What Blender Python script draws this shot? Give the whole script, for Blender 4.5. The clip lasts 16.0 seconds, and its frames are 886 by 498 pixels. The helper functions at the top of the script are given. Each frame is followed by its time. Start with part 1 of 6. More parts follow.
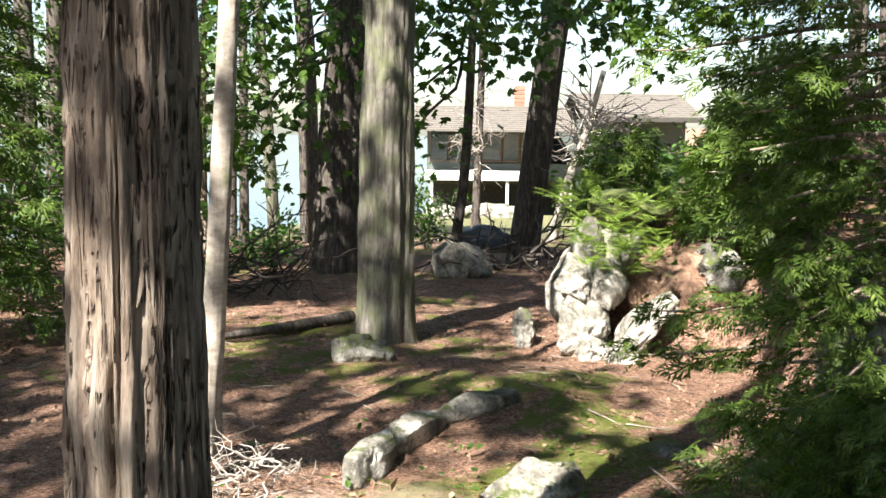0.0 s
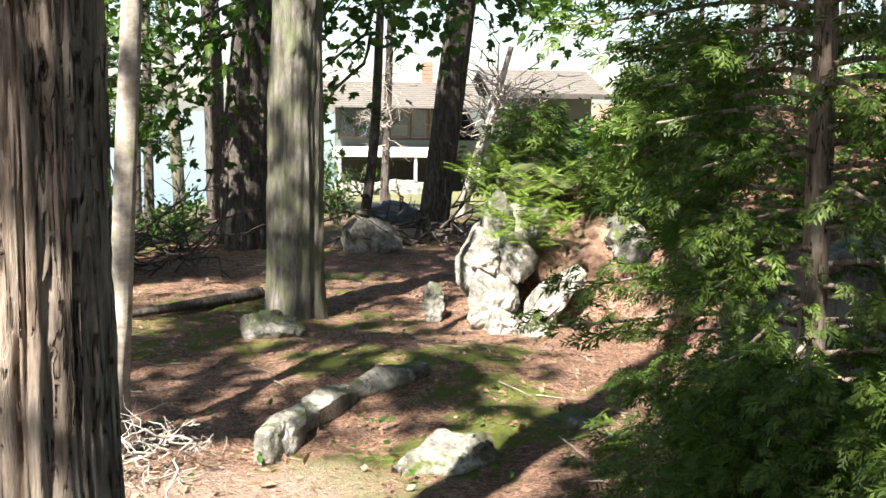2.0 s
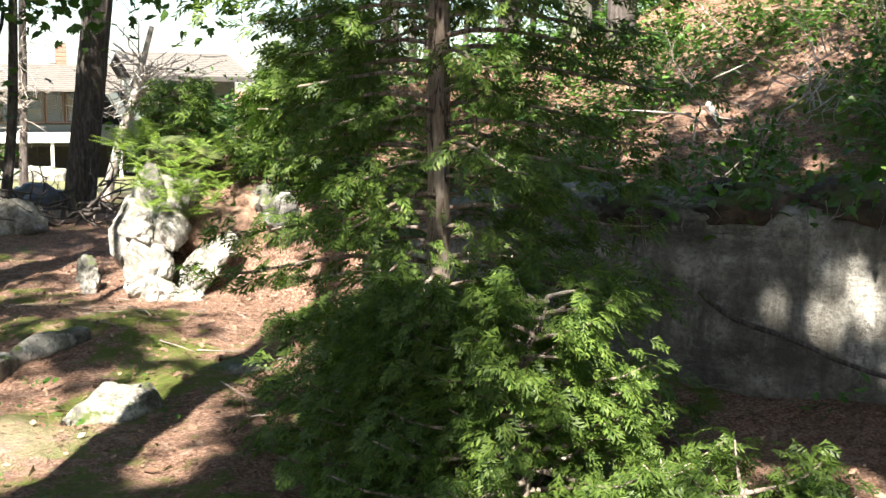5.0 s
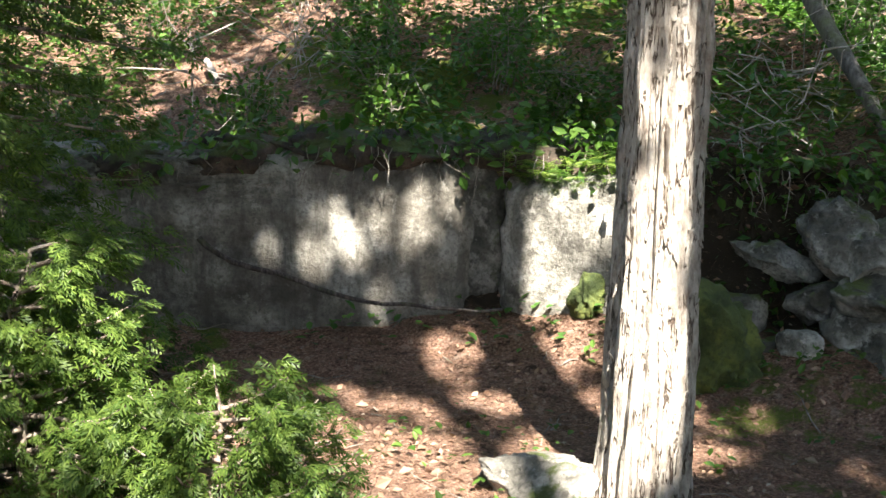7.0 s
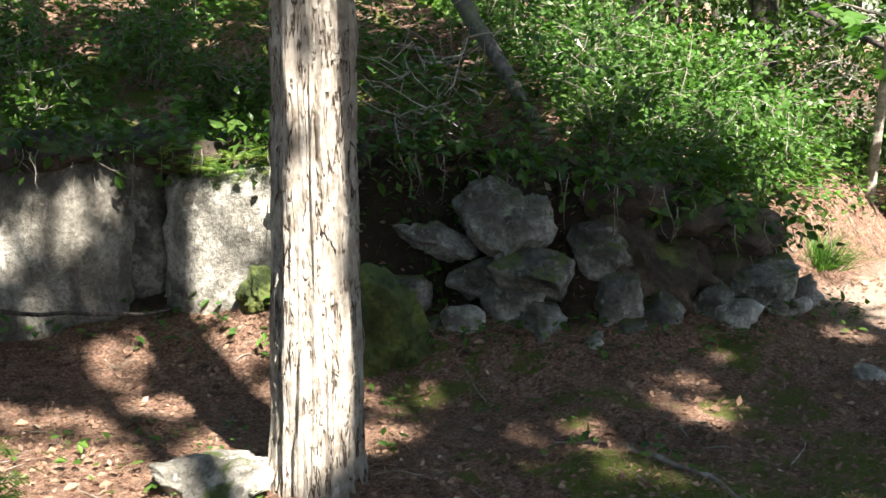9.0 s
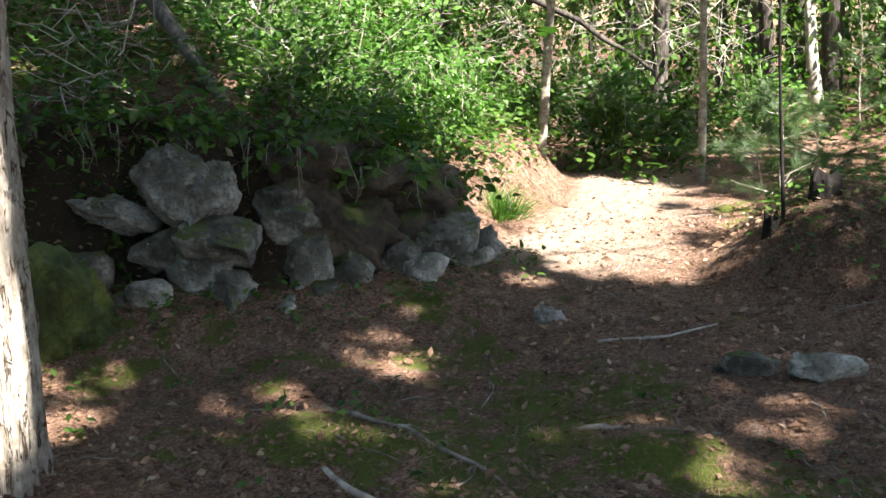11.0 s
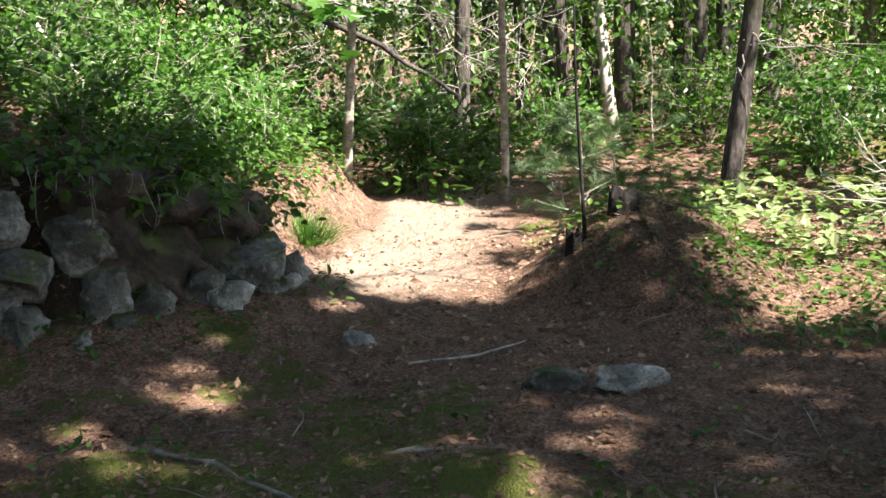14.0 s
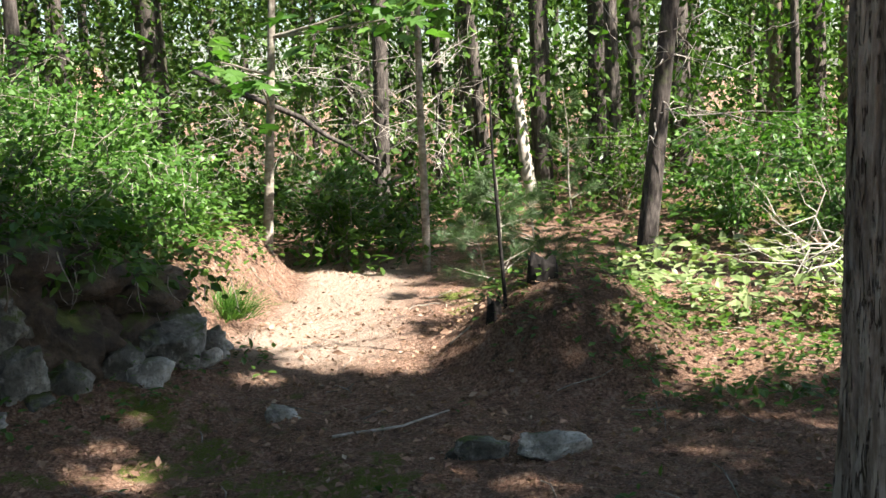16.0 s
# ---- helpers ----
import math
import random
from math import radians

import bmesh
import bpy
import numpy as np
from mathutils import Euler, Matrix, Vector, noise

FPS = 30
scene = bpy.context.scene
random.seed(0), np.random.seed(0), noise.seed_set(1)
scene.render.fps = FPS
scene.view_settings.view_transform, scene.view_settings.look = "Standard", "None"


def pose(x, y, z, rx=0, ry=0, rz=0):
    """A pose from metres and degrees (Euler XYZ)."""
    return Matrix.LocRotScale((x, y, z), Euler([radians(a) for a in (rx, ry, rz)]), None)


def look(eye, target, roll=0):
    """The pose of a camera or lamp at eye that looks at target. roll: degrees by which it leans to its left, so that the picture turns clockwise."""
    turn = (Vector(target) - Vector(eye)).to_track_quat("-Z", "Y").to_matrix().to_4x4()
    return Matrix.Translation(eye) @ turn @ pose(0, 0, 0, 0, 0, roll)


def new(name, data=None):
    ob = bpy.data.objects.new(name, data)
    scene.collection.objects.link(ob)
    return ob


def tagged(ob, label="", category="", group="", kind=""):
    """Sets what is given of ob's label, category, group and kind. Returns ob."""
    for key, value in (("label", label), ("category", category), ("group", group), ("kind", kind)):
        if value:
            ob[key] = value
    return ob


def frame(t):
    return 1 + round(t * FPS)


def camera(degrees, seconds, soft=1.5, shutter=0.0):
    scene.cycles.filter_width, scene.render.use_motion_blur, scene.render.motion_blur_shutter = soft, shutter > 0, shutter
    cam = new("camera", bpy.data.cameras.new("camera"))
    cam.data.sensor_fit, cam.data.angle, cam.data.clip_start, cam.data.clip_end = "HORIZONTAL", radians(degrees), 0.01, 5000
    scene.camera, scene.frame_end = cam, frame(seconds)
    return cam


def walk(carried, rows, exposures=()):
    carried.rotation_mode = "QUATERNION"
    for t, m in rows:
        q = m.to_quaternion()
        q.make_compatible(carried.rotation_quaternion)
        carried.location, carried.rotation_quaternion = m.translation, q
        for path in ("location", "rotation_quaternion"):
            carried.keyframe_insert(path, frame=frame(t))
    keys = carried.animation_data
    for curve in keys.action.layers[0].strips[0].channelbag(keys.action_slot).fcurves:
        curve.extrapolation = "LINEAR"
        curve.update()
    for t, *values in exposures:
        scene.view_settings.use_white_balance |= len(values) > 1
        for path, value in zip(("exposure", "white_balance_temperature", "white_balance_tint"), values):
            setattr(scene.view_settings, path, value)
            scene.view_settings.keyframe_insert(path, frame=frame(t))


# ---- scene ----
cam = camera(42.0, 16.0)
walk(cam, [
    (0.0, look((-0.244, -0.412, 1.595), (-0.200, 1.577, 1.390), 0.69)),
    (0.5, look((-0.243, -0.392, 1.588), (-0.186, 1.595, 1.370), 0.49)),
    (1.0, look((-0.241, -0.396, 1.584), (-0.160, 1.590, 1.359), 0.49)),
    (1.5, look((-0.242, -0.396, 1.579), (-0.107, 1.585, 1.340), 0.49)),
    (2.0, look((-0.254, -0.419, 1.581), (-0.052, 1.556, 1.338), 0.80)),
    (2.5, look((-0.275, -0.450, 1.572), (-0.007, 1.518, 1.338), 1.00)),
    (3.2, look((-0.285, -0.526, 1.578), (0.122, 1.419, 1.352), 0.72)),
    (5.3, look((-0.401, -1.032, 1.493), (0.451, 0.760, 1.238), 0.64)),
    (5.5, look((-0.408, -1.122, 1.502), (0.492, 0.650, 1.273), 0.56)),
    (6.0, look((-0.421, -1.298, 1.497), (0.596, 0.407, 1.252), 0.70)),
    (6.5, look((-0.422, -1.347, 1.510), (0.794, 0.210, 1.195), 0.91)),
    (7.0, look((-0.426, -1.333, 1.514), (0.996, 0.033, 1.180), -0.05)),
    (7.5, look((-0.394, -1.338, 1.503), (1.139, -0.101, 1.157), -0.45)),
    (8.0, look((-0.399, -1.370, 1.507), (1.230, -0.259, 1.169), -0.75)),
    (8.5, look((-0.388, -1.388, 1.506), (1.300, -0.373, 1.161), -1.18)),
    (9.0, look((-0.364, -1.390, 1.494), (1.376, -0.468, 1.144), -1.31)),
    (9.5, look((-0.337, -1.393, 1.482), (1.451, -0.581, 1.107), -1.53)),
    (10.0, look((-0.320, -1.406, 1.474), (1.523, -0.737, 1.077), -1.42)),
    (10.2, look((-0.332, -1.419, 1.479), (1.530, -0.809, 1.075), -1.57)),
    (12.3, look((-0.251, -1.404, 1.427), (1.690, -1.168, 1.008), -1.88)),
    (12.5, look((-0.260, -1.415, 1.431), (1.685, -1.207, 1.014), -1.66)),
    (13.0, look((-0.253, -1.419, 1.424), (1.697, -1.239, 1.017), -1.34)),
    (13.5, look((-0.249, -1.418, 1.429), (1.706, -1.264, 1.036), -1.52)),
    (14.0, look((-0.225, -1.427, 1.427), (1.735, -1.320, 1.041), -2.08)),
    (14.5, look((-0.222, -1.422, 1.434), (1.744, -1.366, 1.069), -2.04)),
    (15.0, look((-0.228, -1.429, 1.436), (1.743, -1.420, 1.092), -2.41)),
    (15.5, look((-0.252, -1.438, 1.441), (1.726, -1.442, 1.139), -2.80)),
    (16.0, look((-0.262, -1.444, 1.449), (1.718, -1.473, 1.173), -2.68)),
], [(0.0, 2.24), (3.0, 2.32), (5.5, 2.70), (6.5, 3.02), (7.2, 2.60), (8.0, 2.28), (9.0, 2.40), (10.0, 2.66), (12.5, 2.66), (14.5, 2.34), (16.0, 2.26)])


# ---------------------------------------------------------------- light
SUN_AZ = (-0.54, -0.84)
SUN_EL = radians(48)
SUN = Vector((SUN_AZ[0] * math.cos(SUN_EL), SUN_AZ[1] * math.cos(SUN_EL), math.sin(SUN_EL))).normalized()
SUNV = np.array(SUN)

world = bpy.data.worlds.new("world")
scene.world = world
world.use_nodes = True
wn = world.node_tree
bg = wn.nodes["Background"]
sky = wn.nodes.new("ShaderNodeTexSky")
sky.sky_type = "NISHITA"
sky.sun_disc = False
sky.sun_elevation = SUN_EL
sky.sun_rotation = math.atan2(SUN_AZ[0], SUN_AZ[1])
sky.dust_density = 1.0
wn.links.new(sky.outputs[0], bg.inputs[0])
bg.inputs[1].default_value = 0.05

sun_data = bpy.data.lights.new("sun", "SUN")
sun_data.energy = 5.0
sun_data.angle = radians(0.55)
sun_data.color = (1.0, 0.95, 0.86)
sun_ob = new("sun", sun_data)
sun_ob.matrix_world = look(SUN * 60, (0, 0, 0))

# ---------------------------------------------------------------- numbers
rng = np.random.default_rng(7)


def lattice(ix, iy, iz, seed):
    h = (ix * 374761393 + iy * 668265263 + iz * 2147483647 + seed * 974711) & 0xFFFFFFFF
    h = ((h ^ (h >> 13)) * 1274126177) & 0xFFFFFFFF
    return ((h ^ (h >> 16)) & 0xFFFF) / 32767.5 - 1.0


def vnoise(p, seed=0):
    """Smooth value noise, -1 to 1, of points (n, 3)."""
    i = np.floor(p).astype(np.int64)
    f = p - i
    f = f * f * (3 - 2 * f)
    out = 0.0
    for a in (0, 1):
        for b in (0, 1):
            for c in (0, 1):
                w = (f[:, 0] if a else 1 - f[:, 0]) * (f[:, 1] if b else 1 - f[:, 1]) * (f[:, 2] if c else 1 - f[:, 2])
                out = out + w * lattice(i[:, 0] + a, i[:, 1] + b, i[:, 2] + c, seed)
    return out


def fbm(p, seed=0, octaves=4, ridged=False):
    out, amp = 0.0, 1.0
    for k in range(octaves):
        n = vnoise(p * 2.03 ** k + 17.3 * k, seed + k)
        out = out + amp * ((1 - 2 * np.abs(n)) if ridged else n)
        amp *= 0.5
    return out


def ease(a, b, x):
    t = np.clip((x - a) / (b - a), 0, 1)
    return t * t * (3 - 2 * t)


# ---------------------------------------------------------------- meshes
def fill(name, verts, faces, materials, smooth=True, index=None):
    """A mesh from arrays: verts (n, 3), faces (m, 3 or 4)."""
    verts, faces = np.asarray(verts, np.float32), np.asarray(faces, np.int32)
    me = bpy.data.meshes.new(name)
    me.vertices.add(len(verts))
    me.vertices.foreach_set("co", verts.ravel())
    k = faces.shape[1]
    me.loops.add(faces.size)
    me.loops.foreach_set("vertex_index", faces.ravel())
    me.polygons.add(len(faces))
    me.polygons.foreach_set("loop_start", np.arange(0, faces.size, k, dtype=np.int32))
    me.polygons.foreach_set("loop_total", np.full(len(faces), k, np.int32))
    me.polygons.foreach_set("use_smooth", np.full(len(faces), smooth))
    for m in materials if isinstance(materials, (list, tuple)) else [materials]:
        me.materials.append(m)
    if index is not None:
        me.polygons.foreach_set("material_index", np.asarray(index, np.int32))
    me.update(calc_edges=True)
    return me


def part(name, me, parent, label=""):
    ob = new(name, me)
    ob.parent = parent
    if label:
        tagged(ob, label)
    return ob


def thing(name, place, label, category, group="", kind=""):
    ob = new(name)
    ob.location = place
    ob.empty_display_size = 0.2
    return tagged(ob, label, category, group, kind)


def merge(lists):
    """Joins (verts, faces) pairs with the same face size."""
    vs, fs, n = [], [], 0
    for v, f in lists:
        vs.append(v)
        fs.append(np.asarray(f) + n)
        n += len(v)
    return np.concatenate(vs), np.concatenate(fs)


def tube(path, radii, sides=7, bark=0.0, seed=0, flare=0.0):
    """A tapered tube along points; bark: depth of the furrows."""
    path = np.asarray(path, float)
    d = np.gradient(path, axis=0)
    d /= np.linalg.norm(d, axis=1)[:, None] + 1e-9
    ref = np.where(np.abs(d[:, 2:3]) > 0.8, np.array([[1.0, 0, 0]]), np.array([[0, 0, 1.0]]))
    a = np.cross(d, ref)
    a /= np.linalg.norm(a, axis=1)[:, None]
    b = np.cross(d, a)
    ang = np.linspace(0, 2 * np.pi, sides, endpoint=False)
    ring = np.cos(ang)[None, :, None] * a[:, None] + np.sin(ang)[None, :, None] * b[:, None]
    r = np.asarray(radii, float)[:, None] * np.ones((1, sides))
    if bark:
        along = np.r_[0, np.cumsum(np.linalg.norm(np.diff(path, axis=0), axis=1))]
        q = np.stack([np.cos(ang)[None] * 3.1 + 0 * along[:, None], np.sin(ang)[None] * 3.1 + 0 * along[:, None], along[:, None] * 0.9 + 0 * ang[None]], -1).reshape(-1, 3)
        q[:, :2] += 0.25 * np.stack([vnoise(q * 2.2, seed + 31), vnoise(q * 2.2, seed + 32)], -1)
        strips = fbm(q * np.array([2.1, 2.1, 0.9]), seed, 4, True)
        lumps = fbm(q * 0.8, seed + 9, 2)
        flakes = vnoise(q * np.array([4, 4, 14.0]), seed + 5)
        r = r + (bark * (strips + 0.25 * flakes) + bark * 1.3 * lumps).reshape(r.shape)
    if flare:
        h = np.r_[0, np.cumsum(np.linalg.norm(np.diff(path, axis=0), axis=1))][:, None]
        r = r * (1 + flare * np.exp(-h / 0.18) * (0.7 + 0.5 * np.cos(ang * 4 + seed)[None]))
    v = (path[:, None] + ring * r[..., None]).reshape(-1, 3)
    i, j = np.meshgrid(np.arange(len(path) - 1), np.arange(sides), indexing="ij")
    i, j = i.ravel(), j.ravel()
    k = (j + 1) % sides
    f = np.stack([i * sides + j, i * sides + k, (i + 1) * sides + k, (i + 1) * sides + j], 1)
    return v, f


def bent(a, b, n=6, sag=0.0, wob=0.0, seed=0):
    """A wavy line from a to b."""
    a, b = np.asarray(a, float), np.asarray(b, float)
    t = np.linspace(0, 1, n)[:, None]
    p = a + (b - a) * t
    p[:, 2] += -sag * 4 * (t * (1 - t))[:, 0]
    if wob:
        q = np.stack([t[:, 0] * 3, t[:, 0] * 0 + seed * 1.7, t[:, 0] * 0], -1)
        w = np.stack([vnoise(q, seed), vnoise(q, seed + 1), vnoise(q, seed + 2)], -1)
        p += wob * w * np.minimum(1, 3 * t)
    return p


# leaf shapes: verts (n, 3) with y along the leaf, faces of three
LEAF4 = (np.array([[0, 0, 0], [0.26, 0.4, 0.06], [0.16, 0.75, 0.03], [0, 1, -0.10], [-0.16, 0.75, 0.03], [-0.26, 0.4, 0.06]]), np.array([[0, 1, 5], [1, 2, 5], [2, 4, 5], [2, 3, 4]]))


def leaf_oval():
    v = np.array([[0, 0, 0], [0.29, 0.35, 0.06], [0.22, 0.72, 0.03], [0, 1, -0.10], [-0.22, 0.72, 0.03], [-0.29, 0.35, 0.06], [0, 0.5, -0.02]])
    f = [[0, 1, 6], [1, 2, 6], [2, 3, 6], [3, 4, 6], [4, 5, 6], [5, 0, 6]]
    return v, np.array(f)


def leaf_maple():
    pts = [(0, 0), (0.30, 0.06), (0.48, 0.30), (0.26, 0.38), (0.34, 0.72), (0.13, 0.62), (0, 1.0)]
    pts += [(-x, y) for x, y in pts[-2:0:-1]]
    v = [(0, 0.36, -0.03)] + [(x, y, 0.05 * math.sin(9 * x) - 0.08 * y * y) for x, y in pts]
    n = len(pts)
    return np.array(v), np.array([[0, 1 + k, 1 + (k + 1) % n] for k in range(n)])


def leaf_spray(seed=0, pairs=6):
    """A flat fan of scale leaves, as on a cedar twig."""
    r = np.random.default_rng(seed)
    v, f = [], []

    def blade(x, y, ang, length, wide):
        n = len(v)
        c, s = math.cos(ang), math.sin(ang)
        for u, w in ((0, 0), (length * 0.5, -wide), (length, 0), (length * 0.5, wide)):
            v.append((x + c * w * 1.0 + s * u, y + c * u - s * w, 0.10 * math.sin(5 * (y + u)) - 0.10 * (y + c * u) ** 2))
        f.extend([[n, n + 1, n + 3], [n + 1, n + 2, n + 3]])

    blade(0, 0, 0, 1.0, 0.03)
    for k in range(pairs):
        y = 0.12 + 0.8 * k / pairs
        length = 0.52 * (1 - 0.65 * k / pairs) * r.uniform(0.8, 1.15)
        for side in (-1, 1):
            ang = side * r.uniform(0.6, 0.85)
            blade(0, y, ang, length, 0.045)
            if k < pairs - 2:
                x2, y2 = math.sin(ang) * length * 0.5, y + math.cos(ang) * length * 0.5
                blade(x2, y2, ang - side * 0.6, length * 0.5, 0.035)
                blade(x2, y2, ang + side * 0.5, length * 0.4, 0.035)
    return np.array(v), np.array(f)


def leaf_fern(pairs=11):
    v, f = [(-0.008, 0, 0), (0.008, 0, 0), (0, 1, -0.25)], [[0, 1, 2]]
    for k in range(pairs):
        y = 0.1 + 0.85 * k / pairs
        length = 0.30 * math.sin(math.pi * (0.18 + 0.8 * k / pairs))
        for side in (-1, 1):
            n, z = len(v), -0.25 * y * y
            v += [(0, y - 0.022, z), (side * length * 0.55, y + 0.045, z - 0.02), (side * length, y + 0.07, z - 0.06), (0, y + 0.022, z)]
            f += [[n, n + 1, n + 3], [n + 1, n + 2, n + 3]]
    return np.array(v, float), np.array(f)


def leaf_needles(seed=0, count=16):
    r = np.random.default_rng(seed)
    v, f = [], []
    for k in range(count):
        y = r.uniform(0, 0.5)
        a = r.uniform(0, 2 * np.pi)
        t = np.array([math.cos(a) * 0.55, r.uniform(0.3, 0.6), math.sin(a) * 0.55])
        n = len(v)
        v += [(-0.012, y, 0), (0.012, y, 0), tuple(np.array([0, y, 0]) + t)]
        f.append([n, n + 1, n + 2])
    return np.array(v, float), np.array(f)


def strew(shape, places, ways, sizes, flat=0.0, r=rng):
    """Copies of a leaf shape: its y axis along the ways, its face turned up by flat (0: any turn, 1: level)."""
    v, f = shape
    n = len(places)
    y = ways / (np.linalg.norm(ways, axis=1)[:, None] + 1e-9)
    up = r.normal(size=(n, 3)) * (1 - flat) + np.array([0, 0, 1.0]) * flat * 1.5
    x = np.cross(y, up)
    x /= np.linalg.norm(x, axis=1)[:, None] + 1e-9
    z = np.cross(x, y)
    m = np.stack([x, y, z], 1) * np.asarray(sizes, float)[:, None, None]
    verts = np.einsum("kc,ncd->nkd", v, m) + places[:, None]
    faces = f[None] + (np.arange(n) * len(v))[:, None, None]
    return verts.reshape(-1, 3), faces.reshape(-1, 3)


# gaps cut in the leaf crowns to put sun on chosen places: place, radius, share of leaves left
GAPS = [
    ((1.05, 7.6, 0.6), 0.75, 0.05), ((1.7, 6.5, 0.2), 0.6, 0.3), ((0.9, 5.9, 0.1), 0.45, 0.3), ((0.0, 4.6, 0.1), 0.4, 0.3),
    ((0.25, 4.3, 0.1), 0.4, 0.2), ((-0.7, 4.0, 0.0), 0.35, 0.2), ((-0.45, 8.0, 1.9), 0.3, 0.6), ((-0.95, 2.2, 1.0), 0.5, 0.5),
    ((4.72, 2.7, 0.5), 0.45, 0.0), ((2.9, 1.25, 0.0), 0.32, 0.0),
    ((8.6, -0.6, -0.1), 1.2, 0.03), ((7.2, -0.8, -0.1), 0.6, 0.05), ((7.4, 0.1, 0.2), 0.6, 0.2),
    ((8.8, 0.7, 0.7), 1.5, 0.25), ((7.3, 1.5, 1.3), 1.3, 0.35), ((6.7, -3.5, 0.0), 0.9, 0.15), ((7.4, -3.3, 0.1), 0.8, 0.2),
    ((10.8, -4.5, 0.5), 1.6, 0.35), ((11.0, -2.6, 0.0), 1.2, 0.3), ((4.4, 6.0, 1.6), 0.6, 0.4), ((1.3, 1.9, 0.5), 0.6, 0.35),
    ((1.75, 3.45, 1.1), 0.25, 0.1), ((4.9, 0.1, -0.2), 0.25, 0.1), ((13.0, 1.0, 2.0), 2.5, 0.3),
    ((1.5, 3.5, 1.1), 0.6, 0.6), ((1.35, 2.3, 0.6), 0.55, 0.25), ((1.65, 1.6, 0.35), 0.5, 0.15), ((9.5, -0.4, 1.9), 1.2, 0.3), ((9.8, -5.0, 0.6), 1.4, 0.3),
    ((14.0, -3.0, 1.0), 1.8, 0.6), ((2.0, 7.2, 0.6), 0.5, 0.4), ((-0.2, 5.3, 0.1), 0.35, 0.3), ((0.4, 6.8, 0.1), 0.35, 0.4), ((6.4, -1.0, -0.1), 0.4, 0.3),
    ((3.0, -0.2, -0.2), 0.3, 0.3), ((4.0, 0.4, -0.2), 0.3, 0.4),
]
for tz in (0.2, 0.6, 1.0, 1.4, 1.8, 2.2):
    GAPS += [((-0.97, 2.14, tz), 0.22, 0.45), ((-1.28, 5.03, tz), 0.12, 0.1), ((-0.58, 8.0, 1.6 + 0.4 * tz), 0.14, 0.75), ((-1.3, 12.4, tz), 0.15, 0.4), ((3.14, 0.90, tz * 0.55), 0.13, 0.05)]
GAPS += [
    ((0.35, 4.7, 0.1), 0.45, 0.1), ((-0.7, 4.1, 0.0), 0.4, 0.15), ((1.6, 6.2, 0.1), 0.65, 0.15), ((0.95, 5.5, 0.1), 0.35, 0.2), ((-2.2, 3.7, 0.0), 0.35, 0.2), ((-1.5, 3.1, 0.0), 0.25, 0.2),
    ((1.5, 5.5, 0.1), 0.55, 0.15), ((1.3, 4.9, 0.1), 0.45, 0.2), ((-3.5, 8.0, 1.5), 1.2, 0.25), ((-4.6, 10.0, 2.2), 1.6, 0.3), ((-2.0, 13.0, 0.4), 0.9, 0.3), ((1.1, 6.9, 0.1), 0.4, 0.15),
    ((3.3, 2.2, -0.1), 0.45, 0.4), ((12.2, -0.8, 1.2), 1.6, 0.15), ((-0.3, 6.4, 0.1), 0.3, 0.3), ((8.0, 1.2, 1.3), 1.4, 0.15), ((9.0, 2.0, 1.8), 1.6, 0.2), ((7.6, -3.6, 0.2), 0.9, 0.1), ((15.0, -1.0, 2.5), 3.0, 0.3), ((15.0, -7.0, 1.5), 1.5, 0.6),
]
GAPS += [((13.0, -1.7, 1.6), 1.5, 0.1), ((16.5, -1.5, 2.0), 1.8, 0.5), ((12.0, -2.6, 1.0), 1.3, 0.05), ((1.25, 3.3, 0.9), 0.4, 0.3), ((6.6, -3.3, -0.05), 0.9, 0.0), ((7.6, -4.3, 0.2), 1.1, 0.0), ((5.9, -3.0, -0.1), 0.3, 0.0), ((8.2, -0.75, -0.1), 0.9, 0.0), ((9.1, -0.35, 0.0), 0.8, 0.0), ((6.7, -1.0, -0.1), 0.55, 0.0), ((6.9, -3.1, 0.0), 0.55, 0.0), ((7.3, -3.9, 0.2), 0.7, 0.0), ((6.3, -3.4, -0.1), 0.45, 0.1), ((7.0, -0.15, 0.1), 0.35, 0.0), ((8.3, 0.5, 0.6), 0.9, 0.1), ((7.4, 0.9, 1.0), 0.6, 0.1),
         ((0.98, 7.7, 0.6), 0.55, 0.0), ((1.3, 7.4, 0.25), 0.5, 0.05), ((-0.75, 4.3, 0.0), 0.5, 0.0), ((0.45, 4.6, 0.05), 0.35, 0.0), ((1.75, 6.7, 0.2), 0.5, 0.1), ((-0.2, 4.1, 0.0), 0.35, 0.0), ((3.7, -0.1, -0.1), 0.14, 0.0), ((3.6, -1.5, -0.15), 0.13, 0.0), ((2.9, 1.3, 0.0), 0.4, 0.0)]
# bright flecks on the ledge
for fx, fy, fz, fr in ((3.62, 3.63, 0.34, 0.16), (3.72, 3.55, 0.78, 0.09), (3.81, 3.47, 0.70, 0.11), (3.94, 3.35, 0.74, 0.12), (3.99, 3.31, 0.55, 0.11), (3.80, 3.48, 0.45, 0.12),
                       (3.95, 3.35, 0.19, 0.10), (3.42, 3.81, 0.38, 0.08), (3.28, 3.93, 0.20, 0.10), (4.08, 3.23, 0.79, 0.08), (3.39, 3.84, 0.65, 0.06), (4.14, 3.19, 0.38, 0.08)):
    GAPS.append(((fx, fy, fz), 0.8 * fr, 0.0))
